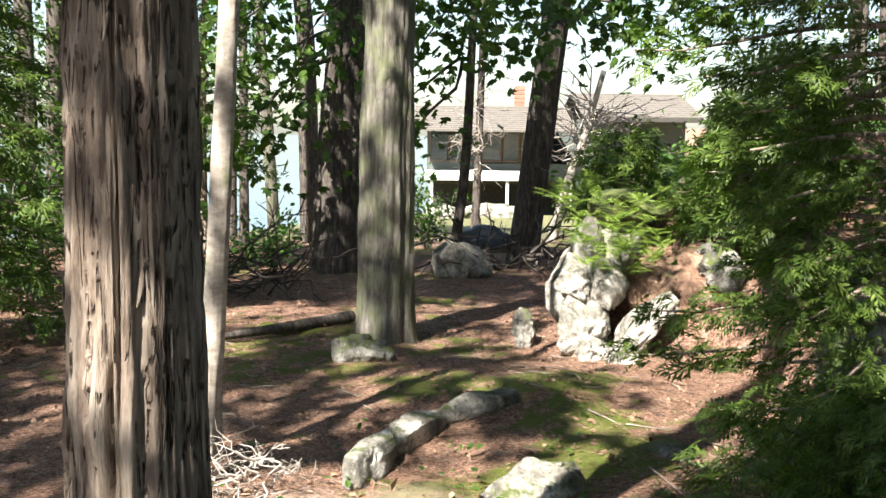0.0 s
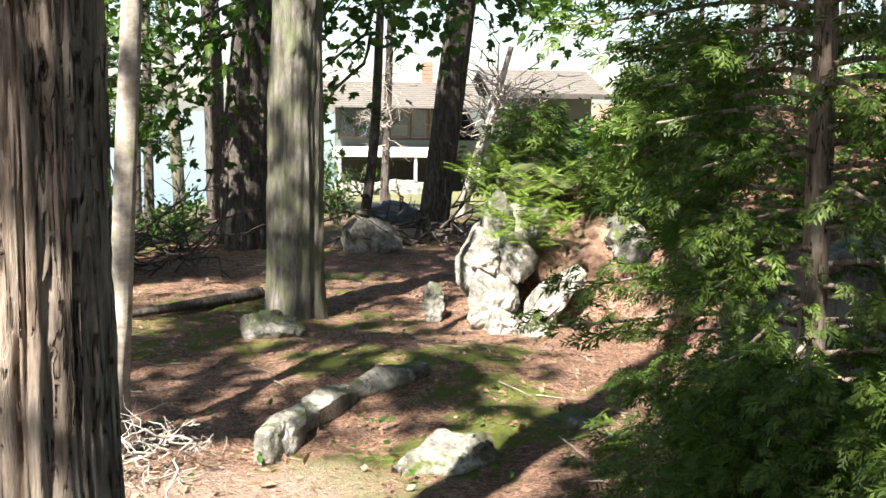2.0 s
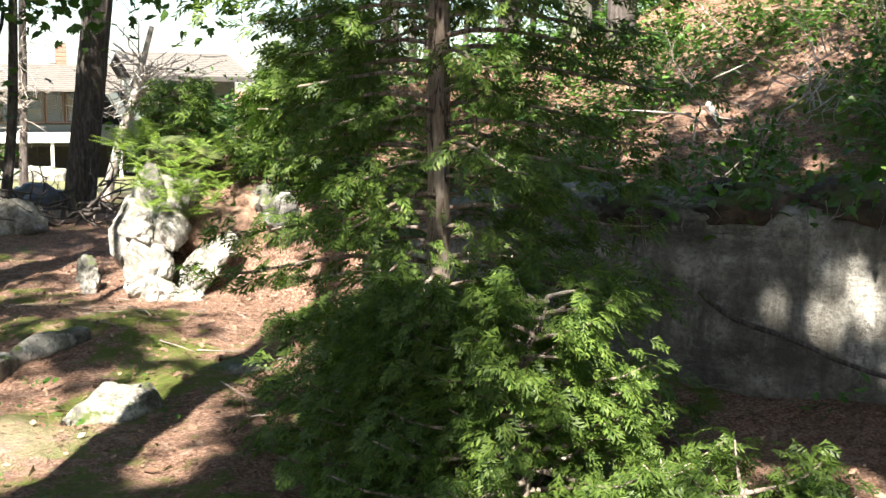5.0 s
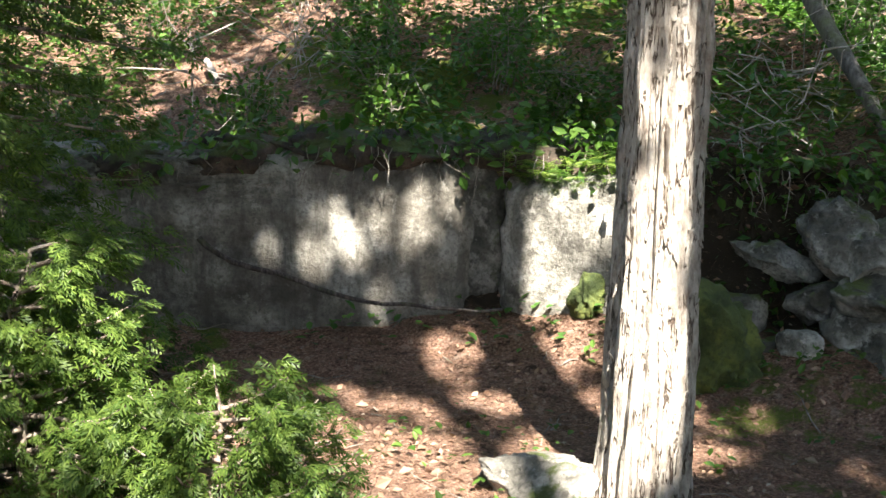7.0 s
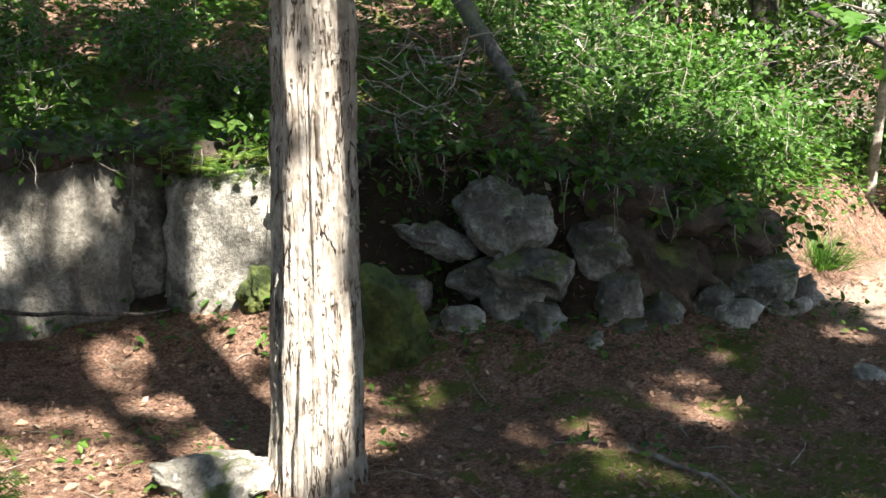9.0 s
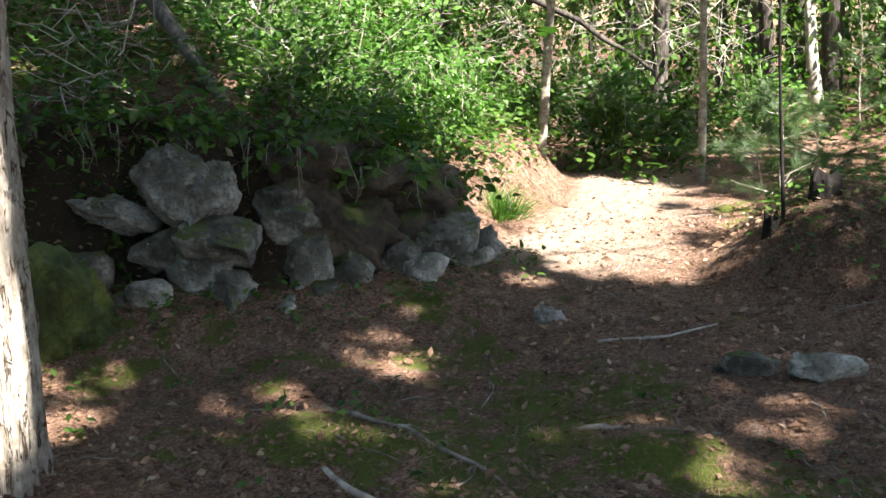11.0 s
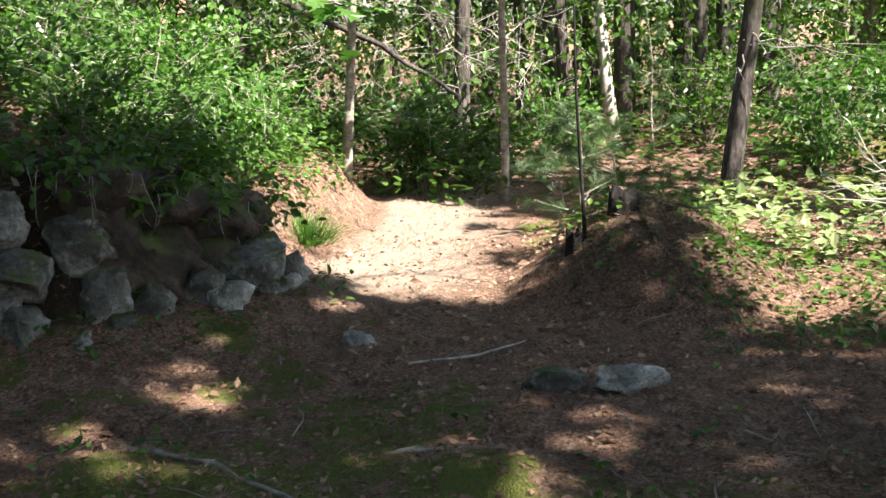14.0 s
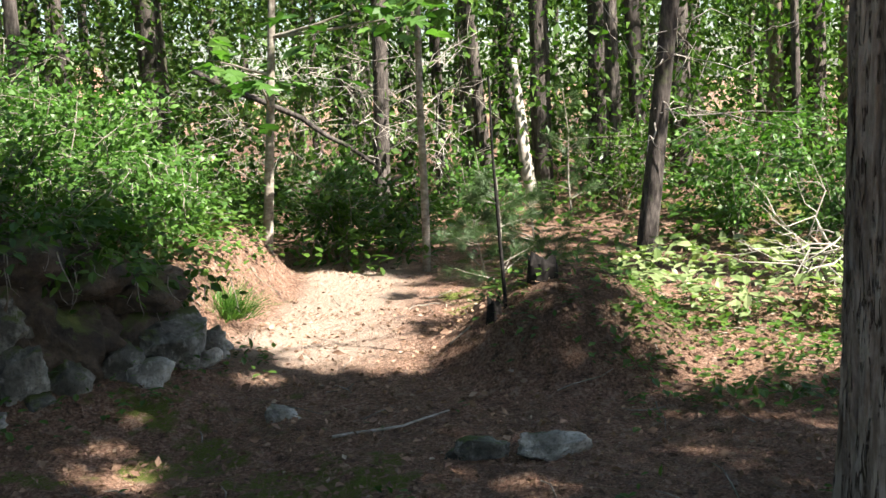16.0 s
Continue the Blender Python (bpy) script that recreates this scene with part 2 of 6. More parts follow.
# flecks of sun all over the floor
r_gap = np.random.default_rng(31)
for _ in range(210):
    gx0, gy0 = r_gap.uniform(-3.5, 9.5), r_gap.uniform(-4.5, 9.5)
    rocky = 3.2 < gx0 < 6.6 and -3.6 < gy0 < 2.3
    if not rocky or r_gap.random() < 0.5:
        GAPS.append(((gx0, gy0, -0.1), float(r_gap.uniform(0.07, 0.2)), 0.0))
for _ in range(70):
    gx0, gy0 = r_gap.uniform(-2.2, 2.4), r_gap.uniform(3.4, 8.2)
    GAPS.append(((gx0, gy0, 0.0), float(r_gap.uniform(0.05, 0.12)), 0.0))
for _ in range(105):
    gx0, gy0 = r_gap.uniform(2.2, 4.5), r_gap.uniform(1.0, 3.2)
    GAPS.append(((gx0, gy0, -0.15), float(r_gap.uniform(0.06, 0.16)), 0.0))
for _ in range(10):
    ft = r_gap.uniform(0.25, 1.0)
    GAPS.append(((3.15 + 1.1 * ft, 4.02 - 0.97 * ft, float(r_gap.uniform(0.1, 0.85))), float(r_gap.uniform(0.05, 0.08)), 0.0))
for _ in range(12):
    GAPS.append(((float(r_gap.uniform(3.2, 7.5)), float(r_gap.uniform(3.5, 7.0)), 1.4), float(r_gap.uniform(0.1, 0.22)), 0.0))


E1 = np.cross(SUNV, (0, 0, 1.0))
E1 /= np.linalg.norm(E1)
E2 = np.cross(SUNV, E1)


def let_sun(places, r):
    """Which of these leaves stand, so that the gaps stay open towards the sun."""
    keep = np.ones(len(places), bool)
    a, b, h = places @ E1, places @ E2, places @ SUNV
    for c, radius, share in GAPS:
        c = np.array(c)
        near = np.nonzero(np.abs(a - c @ E1) < 0.05 + 1.2 * radius)[0]
        if not len(near):
            continue
        off = np.hypot(a[near] - c @ E1, b[near] - c @ E2)
        cut = (h[near] - c @ SUNV > 2.2) & (off < 0.03 + radius * r.uniform(0.75, 1.15, len(near))) & (r.random(len(near)) > share)
        keep[near[cut]] = False
    return keep


# ---------------------------------------------------------------- materials
def material(name):
    m = bpy.data.materials.new(name)
    m.use_nodes = True
    nt = m.node_tree
    return m, nt, nt.nodes["Principled BSDF"], nt.nodes["Material Output"]


def node(nt, kind, **inputs):
    n = nt.nodes.new(kind)
    for k, v in inputs.items():
        n.inputs[k.replace("_", " ")].default_value = v
    return n


def noise_of(nt, scale, detail=5.0, rough=0.55, stretch=None, offset=0.0):
    co = nt.nodes.new("ShaderNodeTexCoord")
    mp = nt.nodes.new("ShaderNodeMapping")
    nt.links.new(co.outputs["Object"], mp.inputs[0])
    mp.inputs["Scale"].default_value = stretch or (1, 1, 1)
    mp.inputs["Location"].default_value = (offset, offset * 0.7, offset * 1.3)
    n = node(nt, "ShaderNodeTexNoise", Scale=scale, Detail=detail, Roughness=rough)
    nt.links.new(mp.outputs[0], n.inputs["Vector"])
    return n.outputs["Fac"]


def ramp(nt, fac, stops):
    r = nt.nodes.new("ShaderNodeValToRGB")
    e = r.color_ramp.elements
    while len(e) < len(stops):
        e.new(0.5)
    for k, (pos, col) in enumerate(stops):
        e[k].position, e[k].color = pos, (*col, 1)
    nt.links.new(fac, r.inputs[0])
    return r.outputs[0]


def mixed(nt, fac, a, b, kind="MIX"):
    m = nt.nodes.new("ShaderNodeMix")
    m.data_type, m.blend_type = "RGBA", kind
    if isinstance(fac, (int, float)):
        m.inputs[0].default_value = fac
    else:
        nt.links.new(fac, m.inputs[0])
    for k, v in ((6, a), (7, b)):
        if isinstance(v, tuple):
            m.inputs[k].default_value = (*v, 1)
        else:
            nt.links.new(v, m.inputs[k])
    return m.outputs[2]


def span(nt, value, a, b, c=0.0, d=1.0):
    n = nt.nodes.new("ShaderNodeMapRange")
    n.inputs[1].default_value, n.inputs[2].default_value, n.inputs[3].default_value, n.inputs[4].default_value = a, b, c, d
    nt.links.new(value, n.inputs[0])
    return n.outputs[0]


def bumped(nt, bsdf, height, strength=0.5, distance=0.01):
    b = nt.nodes.new("ShaderNodeBump")
    b.inputs["Strength"].default_value, b.inputs["Distance"].default_value = strength, distance
    nt.links.new(height, b.inputs["Height"])
    nt.links.new(b.outputs[0], bsdf.inputs["Normal"])


def leaf_material(name, dark, light, glow=0.35, gloss=0.4, brown=None):
    m, nt, bsdf, out = material(name)
    geo = nt.nodes.new("ShaderNodeNewGeometry")
    col = ramp(nt, geo.outputs["Random Per Island"], [(0.0, dark), (0.55, tuple((a + b) / 2 for a, b in zip(dark, light))), (0.97 if brown else 1.0, light)] + ([(1.0, brown)] if brown else []))
    big = noise_of(nt, 1.3, 2.0)
    col = mixed(nt, span(nt, big, 0.35, 0.7, 0.0, 0.5), col, tuple(x * 0.6 for x in dark))
    nt.links.new(col, bsdf.inputs["Base Color"])
    bsdf.inputs["Roughness"].default_value = gloss
    bsdf.inputs["Specular IOR Level"].default_value = 0.35
    tr = nt.nodes.new("ShaderNodeBsdfTranslucent")
    nt.links.new(mixed(nt, 1.0, col, (0.85, 1.15, 0.45), "MULTIPLY"), tr.inputs[0])
    mx = nt.nodes.new("ShaderNodeMixShader")
    mx.inputs[0].default_value = glow
    nt.links.new(bsdf.outputs[0], mx.inputs[1])
    nt.links.new(tr.outputs[0], mx.inputs[2])
    nt.links.new(mx.outputs[0], out.inputs[0])
    return m


def bark_material(name, dark, mid, pale, stretch=(9, 9, 1.6), moss=0.0, depth=0.02, split=None, wide=0.03):
    m, nt, bsdf, out = material(name)
    a = noise_of(nt, 4.0, 7.0, 0.65, stretch)
    b = noise_of(nt, 2.2, 4.0)
    c = noise_of(nt, 60.0, 3.0, 0.6, (1, 1, 0.35))
    col = ramp(nt, a, [(0.27, dark), (0.48, mid), (0.66, pale)])
    col = mixed(nt, span(nt, b, 0.4, 0.7, 0.0, 0.45), col, tuple(x * 0.75 for x in mid))
    col = mixed(nt, span(nt, c, 0.45, 0.75, 0.0, 0.4), col, pale)
    if moss:
        g = noise_of(nt, 7.0, 5.0, 0.6, None, 3.0)
        col = mixed(nt, span(nt, g, 0.62 - 0.2 * moss, 0.75, 0.0, 0.8), col, (0.13, 0.15, 0.07))
    if split:
        # fissures between the strips
        mid_line = nt.nodes.new("ShaderNodeMath")
        mid_line.operation = "SUBTRACT"
        nt.links.new(noise_of(nt, 4.0, 3.0, 0.6, split, 11.0), mid_line.inputs[0])
        mid_line.inputs[1].default_value = 0.5
        size = nt.nodes.new("ShaderNodeMath")
        size.operation = "ABSOLUTE"
        nt.links.new(mid_line.outputs[0], size.inputs[0])
        fissure = span(nt, size.outputs[0], 0.25 * wide, wide, 1.0, 0.0)
        broken = span(nt, noise_of(nt, 9.0, 3.0, 0.6, (1, 1, 1.6), 17.0), 0.42, 0.52)
        both = nt.nodes.new("ShaderNodeMath")
        both.operation = "MULTIPLY"
        nt.links.new(fissure, both.inputs[0])
        nt.links.new(broken, both.inputs[1])
        col = mixed(nt, both.outputs[0], col, dark)
        drop = nt.nodes.new("ShaderNodeMath")
        drop.operation = "MULTIPLY_ADD"
        nt.links.new(both.outputs[0], drop.inputs[0])
        drop.inputs[1].default_value = -0.6
        nt.links.new(a, drop.inputs[2])
        a = drop.outputs[0]
    nt.links.new(col, bsdf.inputs["Base Color"])
    bsdf.inputs["Roughness"].default_value = 0.9
    bsdf.inputs["Specular IOR Level"].default_value = 0.15
    h = nt.nodes.new("ShaderNodeMath")
    h.operation = "ADD"
    nt.links.new(a, h.inputs[0])
    nt.links.new(span(nt, c, 0, 1, 0, 0.25), h.inputs[1])
    bumped(nt, bsdf, h.outputs[0], 0.9, depth)
    return m


def rock_material(name, dark, mid, pale, moss=0.4, streaks=0.0):
    m, nt, bsdf, out = material(name)
    a = noise_of(nt, 3.0, 8.0, 0.65)
    b = noise_of(nt, 40.0, 5.0, 0.7)
    c = noise_of(nt, 11.0, 6.0, 0.7, None, 5.0)
    col = ramp(nt, a, [(0.36, dark), (0.5, mid), (0.62, pale)])
    col = mixed(nt, span(nt, b, 0.48, 0.66, 0.0, 0.7), col, dark)
    col = mixed(nt, span(nt, c, 0.56, 0.66, 0.0, 0.6), col, pale)
    if streaks:
        # water stains that run down the face, and dark lichen pits
        run = noise_of(nt, 3.0, 4.0, 0.6, (3.2, 3.2, 0.5), 4.0)
        col = mixed(nt, span(nt, run, 0.52, 0.66, 0.0, streaks), col, dark)
        pits = noise_of(nt, 17.0, 4.0, 0.75, (1, 1, 0.8), 7.0)
        col = mixed(nt, span(nt, pits, 0.57, 0.64, 0.0, 0.8 * streaks), col, dark)
    if moss:
        geo = nt.nodes.new("ShaderNodeNewGeometry")
        sep = nt.nodes.new("ShaderNodeSeparateXYZ")
        nt.links.new(geo.outputs["Normal"], sep.inputs[0])
        g = noise_of(nt, 5.0, 6.0, 0.65, None, 9.0)
        s = nt.nodes.new("ShaderNodeMath")
        s.operation = "MULTIPLY_ADD"
        nt.links.new(sep.outputs[2], s.inputs[0])
        s.inputs[1].default_value = 0.22
        nt.links.new(g, s.inputs[2])
        green = mixed(nt, b, (0.028, 0.042, 0.010), (0.10, 0.12, 0.025))
        col = mixed(nt, span(nt, s.outputs[0], 0.82 - 0.3 * moss, 0.92 - 0.3 * moss), col, green)
    nt.links.new(col, bsdf.inputs["Base Color"])
    bsdf.inputs["Roughness"].default_value = 0.88
    h = nt.nodes.new("ShaderNodeMath")
    h.operation = "ADD"
    nt.links.new(a, h.inputs[0])
    nt.links.new(span(nt, b, 0, 1, 0, 0.3), h.inputs[1])
    bumped(nt, bsdf, h.outputs[0], 1.0, 0.05)
    return m


def plain_material(name, col, rough=0.7, metal=0.0, vary=0.25, scale=6.0, stretch=None):
    m, nt, bsdf, out = material(name)
    n = noise_of(nt, scale, 6.0, 0.6, stretch)
    c = ramp(nt, n, [(0.3, tuple(x * (1 - vary) for x in col)), (0.7, tuple(min(1, x * (1 + vary)) for x in col))])
    nt.links.new(c, bsdf.inputs["Base Color"])
    bsdf.inputs["Roughness"].default_value, bsdf.inputs["Metallic"].default_value = rough, metal
    bumped(nt, bsdf, n, 0.3, 0.01)
    return m


def ground_material():
    m, nt, bsdf, out = material("needle_floor")
    fine = noise_of(nt, 55.0, 6.0, 0.7)
    streak = noise_of(nt, 30.0, 5.0, 0.7, (1.0, 3.5, 1.0))
    broad = noise_of(nt, 1.1, 5.0, 0.6)
    mid = noise_of(nt, 6.0, 5.0, 0.6)
    col = ramp(nt, fine, [(0.33, (0.035, 0.022, 0.016)), (0.46, (0.21, 0.115, 0.08)), (0.57, (0.40, 0.235, 0.165)), (0.68, (0.60, 0.45, 0.35))])
    col = mixed(nt, span(nt, streak, 0.5, 0.7, 0.0, 0.6), col, (0.38, 0.22, 0.14))
    col = mixed(nt, span(nt, mid, 0.52, 0.7, 0.0, 0.6), col, (0.055, 0.038, 0.027))
    patch = noise_of(nt, 13.0, 5.0, 0.65, None, 21.0)
    col = mixed(nt, span(nt, patch, 0.55, 0.66, 0.0, 0.55), col, (0.47, 0.36, 0.285))
    col = mixed(nt, span(nt, patch, 0.45, 0.34, 0.0, 0.75), col, (0.03, 0.021, 0.015))
    mossy = mixed(nt, fine, (0.045, 0.068, 0.013), (0.22, 0.26, 0.045))
    at = nt.nodes.new("ShaderNodeAttribute")
    at.attribute_name = "moss"
    add = nt.nodes.new("ShaderNodeMath")
    add.operation = "ADD"
    nt.links.new(at.outputs["Fac"], add.inputs[0])
    nt.links.new(span(nt, mid, 0.3, 0.7, -0.35, 0.35), add.inputs[1])
    col = mixed(nt, span(nt, add.outputs[0], 0.4, 0.6), col, mossy)
    grassy = nt.nodes.new("ShaderNodeAttribute")
    grassy.attribute_name = "grass"
    col = mixed(nt, grassy.outputs["Fac"], col, mixed(nt, broad, (0.10, 0.12, 0.045), (0.3, 0.27, 0.15)))
    # bare trail soil, whitened to carry the glare of the sun
    worn_sunlit = nt.nodes.new("ShaderNodeAttribute")
    worn_sunlit.attribute_name = "worn_sunlit"
    col = mixed(nt, span(nt, worn_sunlit.outputs["Fac"], 0.0, 1.0, 0.0, 0.75), col, mixed(nt, fine, (0.34, 0.235, 0.18), (0.66, 0.55, 0.45)))
    soil_shade = nt.nodes.new("ShaderNodeAttribute")
    soil_shade.attribute_name = "soil_shade"
    col = mixed(nt, soil_shade.outputs["Fac"], col, mixed(nt, mid, (0.022, 0.016, 0.011), (0.075, 0.055, 0.035)))
    nt.links.new(col, bsdf.inputs["Base Color"])
    bsdf.inputs["Roughness"].default_value = 0.92
    bsdf.inputs["Specular IOR Level"].default_value = 0.2
    h = nt.nodes.new("ShaderNodeMath")
    h.operation = "ADD"
    nt.links.new(fine, h.inputs[0])
    nt.links.new(streak, h.inputs[1])
    bumped(nt, bsdf, h.outputs[0], 1.0, 0.035)
    return m


M_GROUND = ground_material()
M_CEDAR_BARK = bark_material("cedar_bark", (0.06, 0.044, 0.034), (0.21, 0.16, 0.125), (0.44, 0.37, 0.305), (5, 5, 0.7), split=(5.0, 5.0, 0.5), wide=0.026)
M_PALE_BARK = bark_material("pale_bark", (0.085, 0.062, 0.048), (0.32, 0.275, 0.23), (0.52, 0.47, 0.41), (5, 5, 3.0), split=(5, 5, 0.7), wide=0.024)
M_SMOOTH_BARK = bark_material("smooth_pale_bark", (0.12, 0.10, 0.08), (0.30, 0.26, 0.22), (0.48, 0.44, 0.38), (3, 3, 5), 0.1, 0.004)
M_GREY_BARK = bark_material("grey_bark", (0.025, 0.021, 0.019), (0.105, 0.094, 0.082), (0.22, 0.20, 0.175), (7, 7, 1.4), 1.0)
M_DARK_BARK = bark_material("dark_bark", (0.018, 0.015, 0.014), (0.06, 0.05, 0.045), (0.16, 0.135, 0.12), (7, 7, 1.6), 0.2)
# near-black bark: the shade on the mound is put into the colour
M_SHADE_BARK = bark_material("shade_black_bark", (0.006, 0.005, 0.005), (0.014, 0.012, 0.011), (0.03, 0.026, 0.024), (3, 3, 6), 0.0, 0.003)
M_SAPLING = bark_material("sapling_bark", (0.07, 0.055, 0.045), (0.2, 0.17, 0.14), (0.38, 0.35, 0.3), (3, 3, 6), 0.3, 0.003)
M_DEADWOOD = bark_material("grey_deadwood", (0.12, 0.1, 0.085), (0.33, 0.29, 0.25), (0.55, 0.5, 0.45), (3, 3, 3), 0.0, 0.004)
M_ROCK = rock_material("pale_granite", (0.06, 0.054, 0.044), (0.26, 0.242, 0.205), (0.56, 0.525, 0.47), 0.36, 0.35)
# stained ledge stone, toned below the sunlit block's granite to carry its shade
M_WALLROCK = rock_material("shaded_ledge_granite", (0.07, 0.062, 0.05), (0.19, 0.172, 0.142), (0.36, 0.34, 0.295), 0.16, 0.7)
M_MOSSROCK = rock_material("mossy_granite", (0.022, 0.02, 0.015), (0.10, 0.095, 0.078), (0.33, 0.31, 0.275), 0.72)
# pale granite again, mossier, with the bank's shade put into its colours
M_SHADEROCK = rock_material("shade_darkened_granite", (0.03, 0.028, 0.022), (0.135, 0.127, 0.105), (0.36, 0.345, 0.31), 0.5, 0.4)
M_MOSS = rock_material("deep_moss", (0.02, 0.03, 0.008), (0.05, 0.07, 0.014), (0.13, 0.15, 0.03), 0.8)
M_CEDAR = leaf_material("cedar_leaf", (0.04, 0.08, 0.014), (0.16, 0.225, 0.042), 0.42, 0.5)
M_BROAD = leaf_material("broad_leaf", (0.035, 0.085, 0.014), (0.13, 0.22, 0.04), 0.42, 0.38)
M_FRESH = leaf_material("fresh_leaf", (0.045, 0.115, 0.022), (0.15, 0.275, 0.06), 0.42, 0.38)
M_FERN = leaf_material("fern_frond", (0.10, 0.17, 0.028), (0.32, 0.40, 0.08), 0.4, 0.5)
M_PALE_LEAF = leaf_material("pale_leaf", (0.13, 0.19, 0.06), (0.40, 0.45, 0.23), 0.4, 0.35)
M_CANOPY = leaf_material("canopy_leaf", (0.035, 0.08, 0.015), (0.13, 0.21, 0.045), 0.4, 0.4)
M_PINE = leaf_material("pine_needle", (0.03, 0.06, 0.02), (0.10, 0.16, 0.06), 0.2, 0.45)
M_LITTER = leaf_material("dead_leaf", (0.12, 0.065, 0.04), (0.42, 0.26, 0.175), 0.12, 0.7, (0.55, 0.46, 0.37))

# ---------------------------------------------------------------- the lie of the land
# foot of the bank, from the house side round to the far end of the trail: x, y, height of its step
FOOT = np.array([
    (6.0, 22.0, 0.3), (2.2, 13.0, 0.5), (1.0, 9.5, 0.8), (0.9, 7.85, 0.8), (1.9, 7.1, 0.5), (2.6, 5.3, 0.6), (3.15, 4.25, 0.8), (4.3, 3.25, 0.8),
    (4.72, 2.5, 0.8), (5.1, 1.5, 0.85), (5.2, 0.7, 0.82), (5.85, 0.2, 0.7), (6.35, -0.1, 0.42), (7.3, -0.28, 0.40), (9.2, -0.42, 0.40), (12.0, 0.1, 0.35), (18.0, 2.0, 0.4), (60.0, 14.0, 0.5),
])


def bank(x, y):
    """Distance behind the foot of the bank (negative in front) and the height of the step there."""
    best = np.full(x.shape, 1e9)
    s, h = np.zeros(x.shape), np.zeros(x.shape)
    for (x0, y0, h0), (x1, y1, h1) in zip(FOOT[:-1], FOOT[1:]):
        dx, dy = x1 - x0, y1 - y0
        t = np.clip(((x - x0) * dx + (y - y0) * dy) / (dx * dx + dy * dy), 0, 1)
        ex, ey = x - x0 - t * dx, y - y0 - t * dy
        d = np.hypot(ex, ey)
        near = d < best - 1e-6
        side = np.sign(dx * (y - y0) - dy * (x - x0))
        best = np.where(near, d, best)
        s = np.where(near, d * side, s)
        h = np.where(near, h0 + t * (h1 - h0), h)
    return s, h


# low moss humps on the floor: x, y, radius, height
HUMMOCKS = ((3.75, 0.0, 0.42, 0.09), (3.62, -0.42, 0.30, 0.05), (3.72, -1.32, 0.36, 0.08), (0.62, 6.35, 0.4, 0.07), (0.75, 5.1, 0.45, 0.06), (-0.2, 4.55, 0.3, 0.04), (4.5, 0.3, 0.35, 0.06))


def height(x, y):
    x, y = np.asarray(x, float), np.asarray(y, float)
    s, h = bank(x, y)
    p = np.stack([x, y, 0 * x], -1).reshape(-1, 3)
    low = fbm(p * 0.35, 3, 3).reshape(x.shape)
    mid = fbm(p * 1.6, 8, 3).reshape(x.shape)
    z = -0.2 * ease(0.5, 4.0, x) * ease(9, 5, y) + 0.08 * ease(5, 8, x)
    z = z + 0.12 * ease(1.6, 0.0, np.hypot((x - 0.5) / 1.0, (y - 6.4) / 1.0))
    z = z + 0.47 * ease(1.0, 0.12, np.hypot((x - 6.55) / 1.2, (y + 2.25) / 0.95))
    for ux, uy, ur, uz in HUMMOCKS:
        z = z + uz * ease(1.0, 0.1, np.hypot((x - ux) / ur, (y - uy) / (1.3 * ur)))
    apron = np.interp(x - y, (-2.5, -1.1, 1.05, 2.2, 4.5, 5.65, 6.6, 8.0), (0.0, 0.08, 0.13, 0.23, 0.19, 0.11, 0.04, 0.0)) * ease(10.0, 8.0, y)
    z = z + apron * ease(-0.9, 0.0, s)
    h = h - apron
    z = z + 0.22 * ease(0.8, 3.0, -s) * ease(9, 14, x)
    z = z + h * ease(0.02, 0.42, s) + 0.36 * np.clip(s - 0.3, 0, 6) + 0.12 * np.clip(s - 6.3, 0, 20)
    z = z - 0.055 * np.clip(y - 14, 0, 34) - 0.10 * np.clip(y - 48, 0, 20) * ease(30, 10, np.abs(x)) 
    z = z - 0.04 * np.clip(y - 16, 0, 40) * ease(-2, -8, x)
    quiet = ease(-0.5, 0.6, s)
    return z + low * (0.03 + 0.10 * quiet) + mid * (0.026 + 0.05 * quiet) + 0.018 * vnoise(p * 5.5, 12).reshape(x.shape)


def hz(x, y):
    return float(height(np.array([x]), np.array([y]))[0])


def spread(a, b, step, far, grow=1.22):
    """Grid lines: even from a to b, then ever wider out to far."""
    out, d, v = list(np.arange(a, b, step)), step, b
    hi = []
    while v < far:
        hi.append(v)
        d *= grow
        v += d
    lo, d, v = [], step, a
    while v > -far:
        d *= grow
        v -= d
        lo.append(v)
    return np.array(lo[::-1] + out + hi)


gx, gy = spread(-4.0, 11.0, 0.075, 900), spread(-4.5, 10.0, 0.075, 900)
GX, GY = np.meshgrid(gx, gy, indexing="ij")
GZ = height(GX, GY)
gi, gj = np.meshgrid(np.arange(len(gx) - 1), np.arange(len(gy) - 1), indexing="ij")
gi, gj, ny = gi.ravel(), gj.ravel(), len(gy)
ground_me = fill("ground", np.stack([GX, GY, GZ], -1).reshape(-1, 3), np.stack([gi * ny + gj, (gi + 1) * ny + gj, (gi + 1) * ny + gj + 1, gi * ny + gj + 1], 1), M_GROUND)
flat = np.stack([GX, GY, 0 * GX], -1).reshape(-1, 3)
moss = 0.17 + 0.45 * fbm(flat * 0.9, 21, 3)
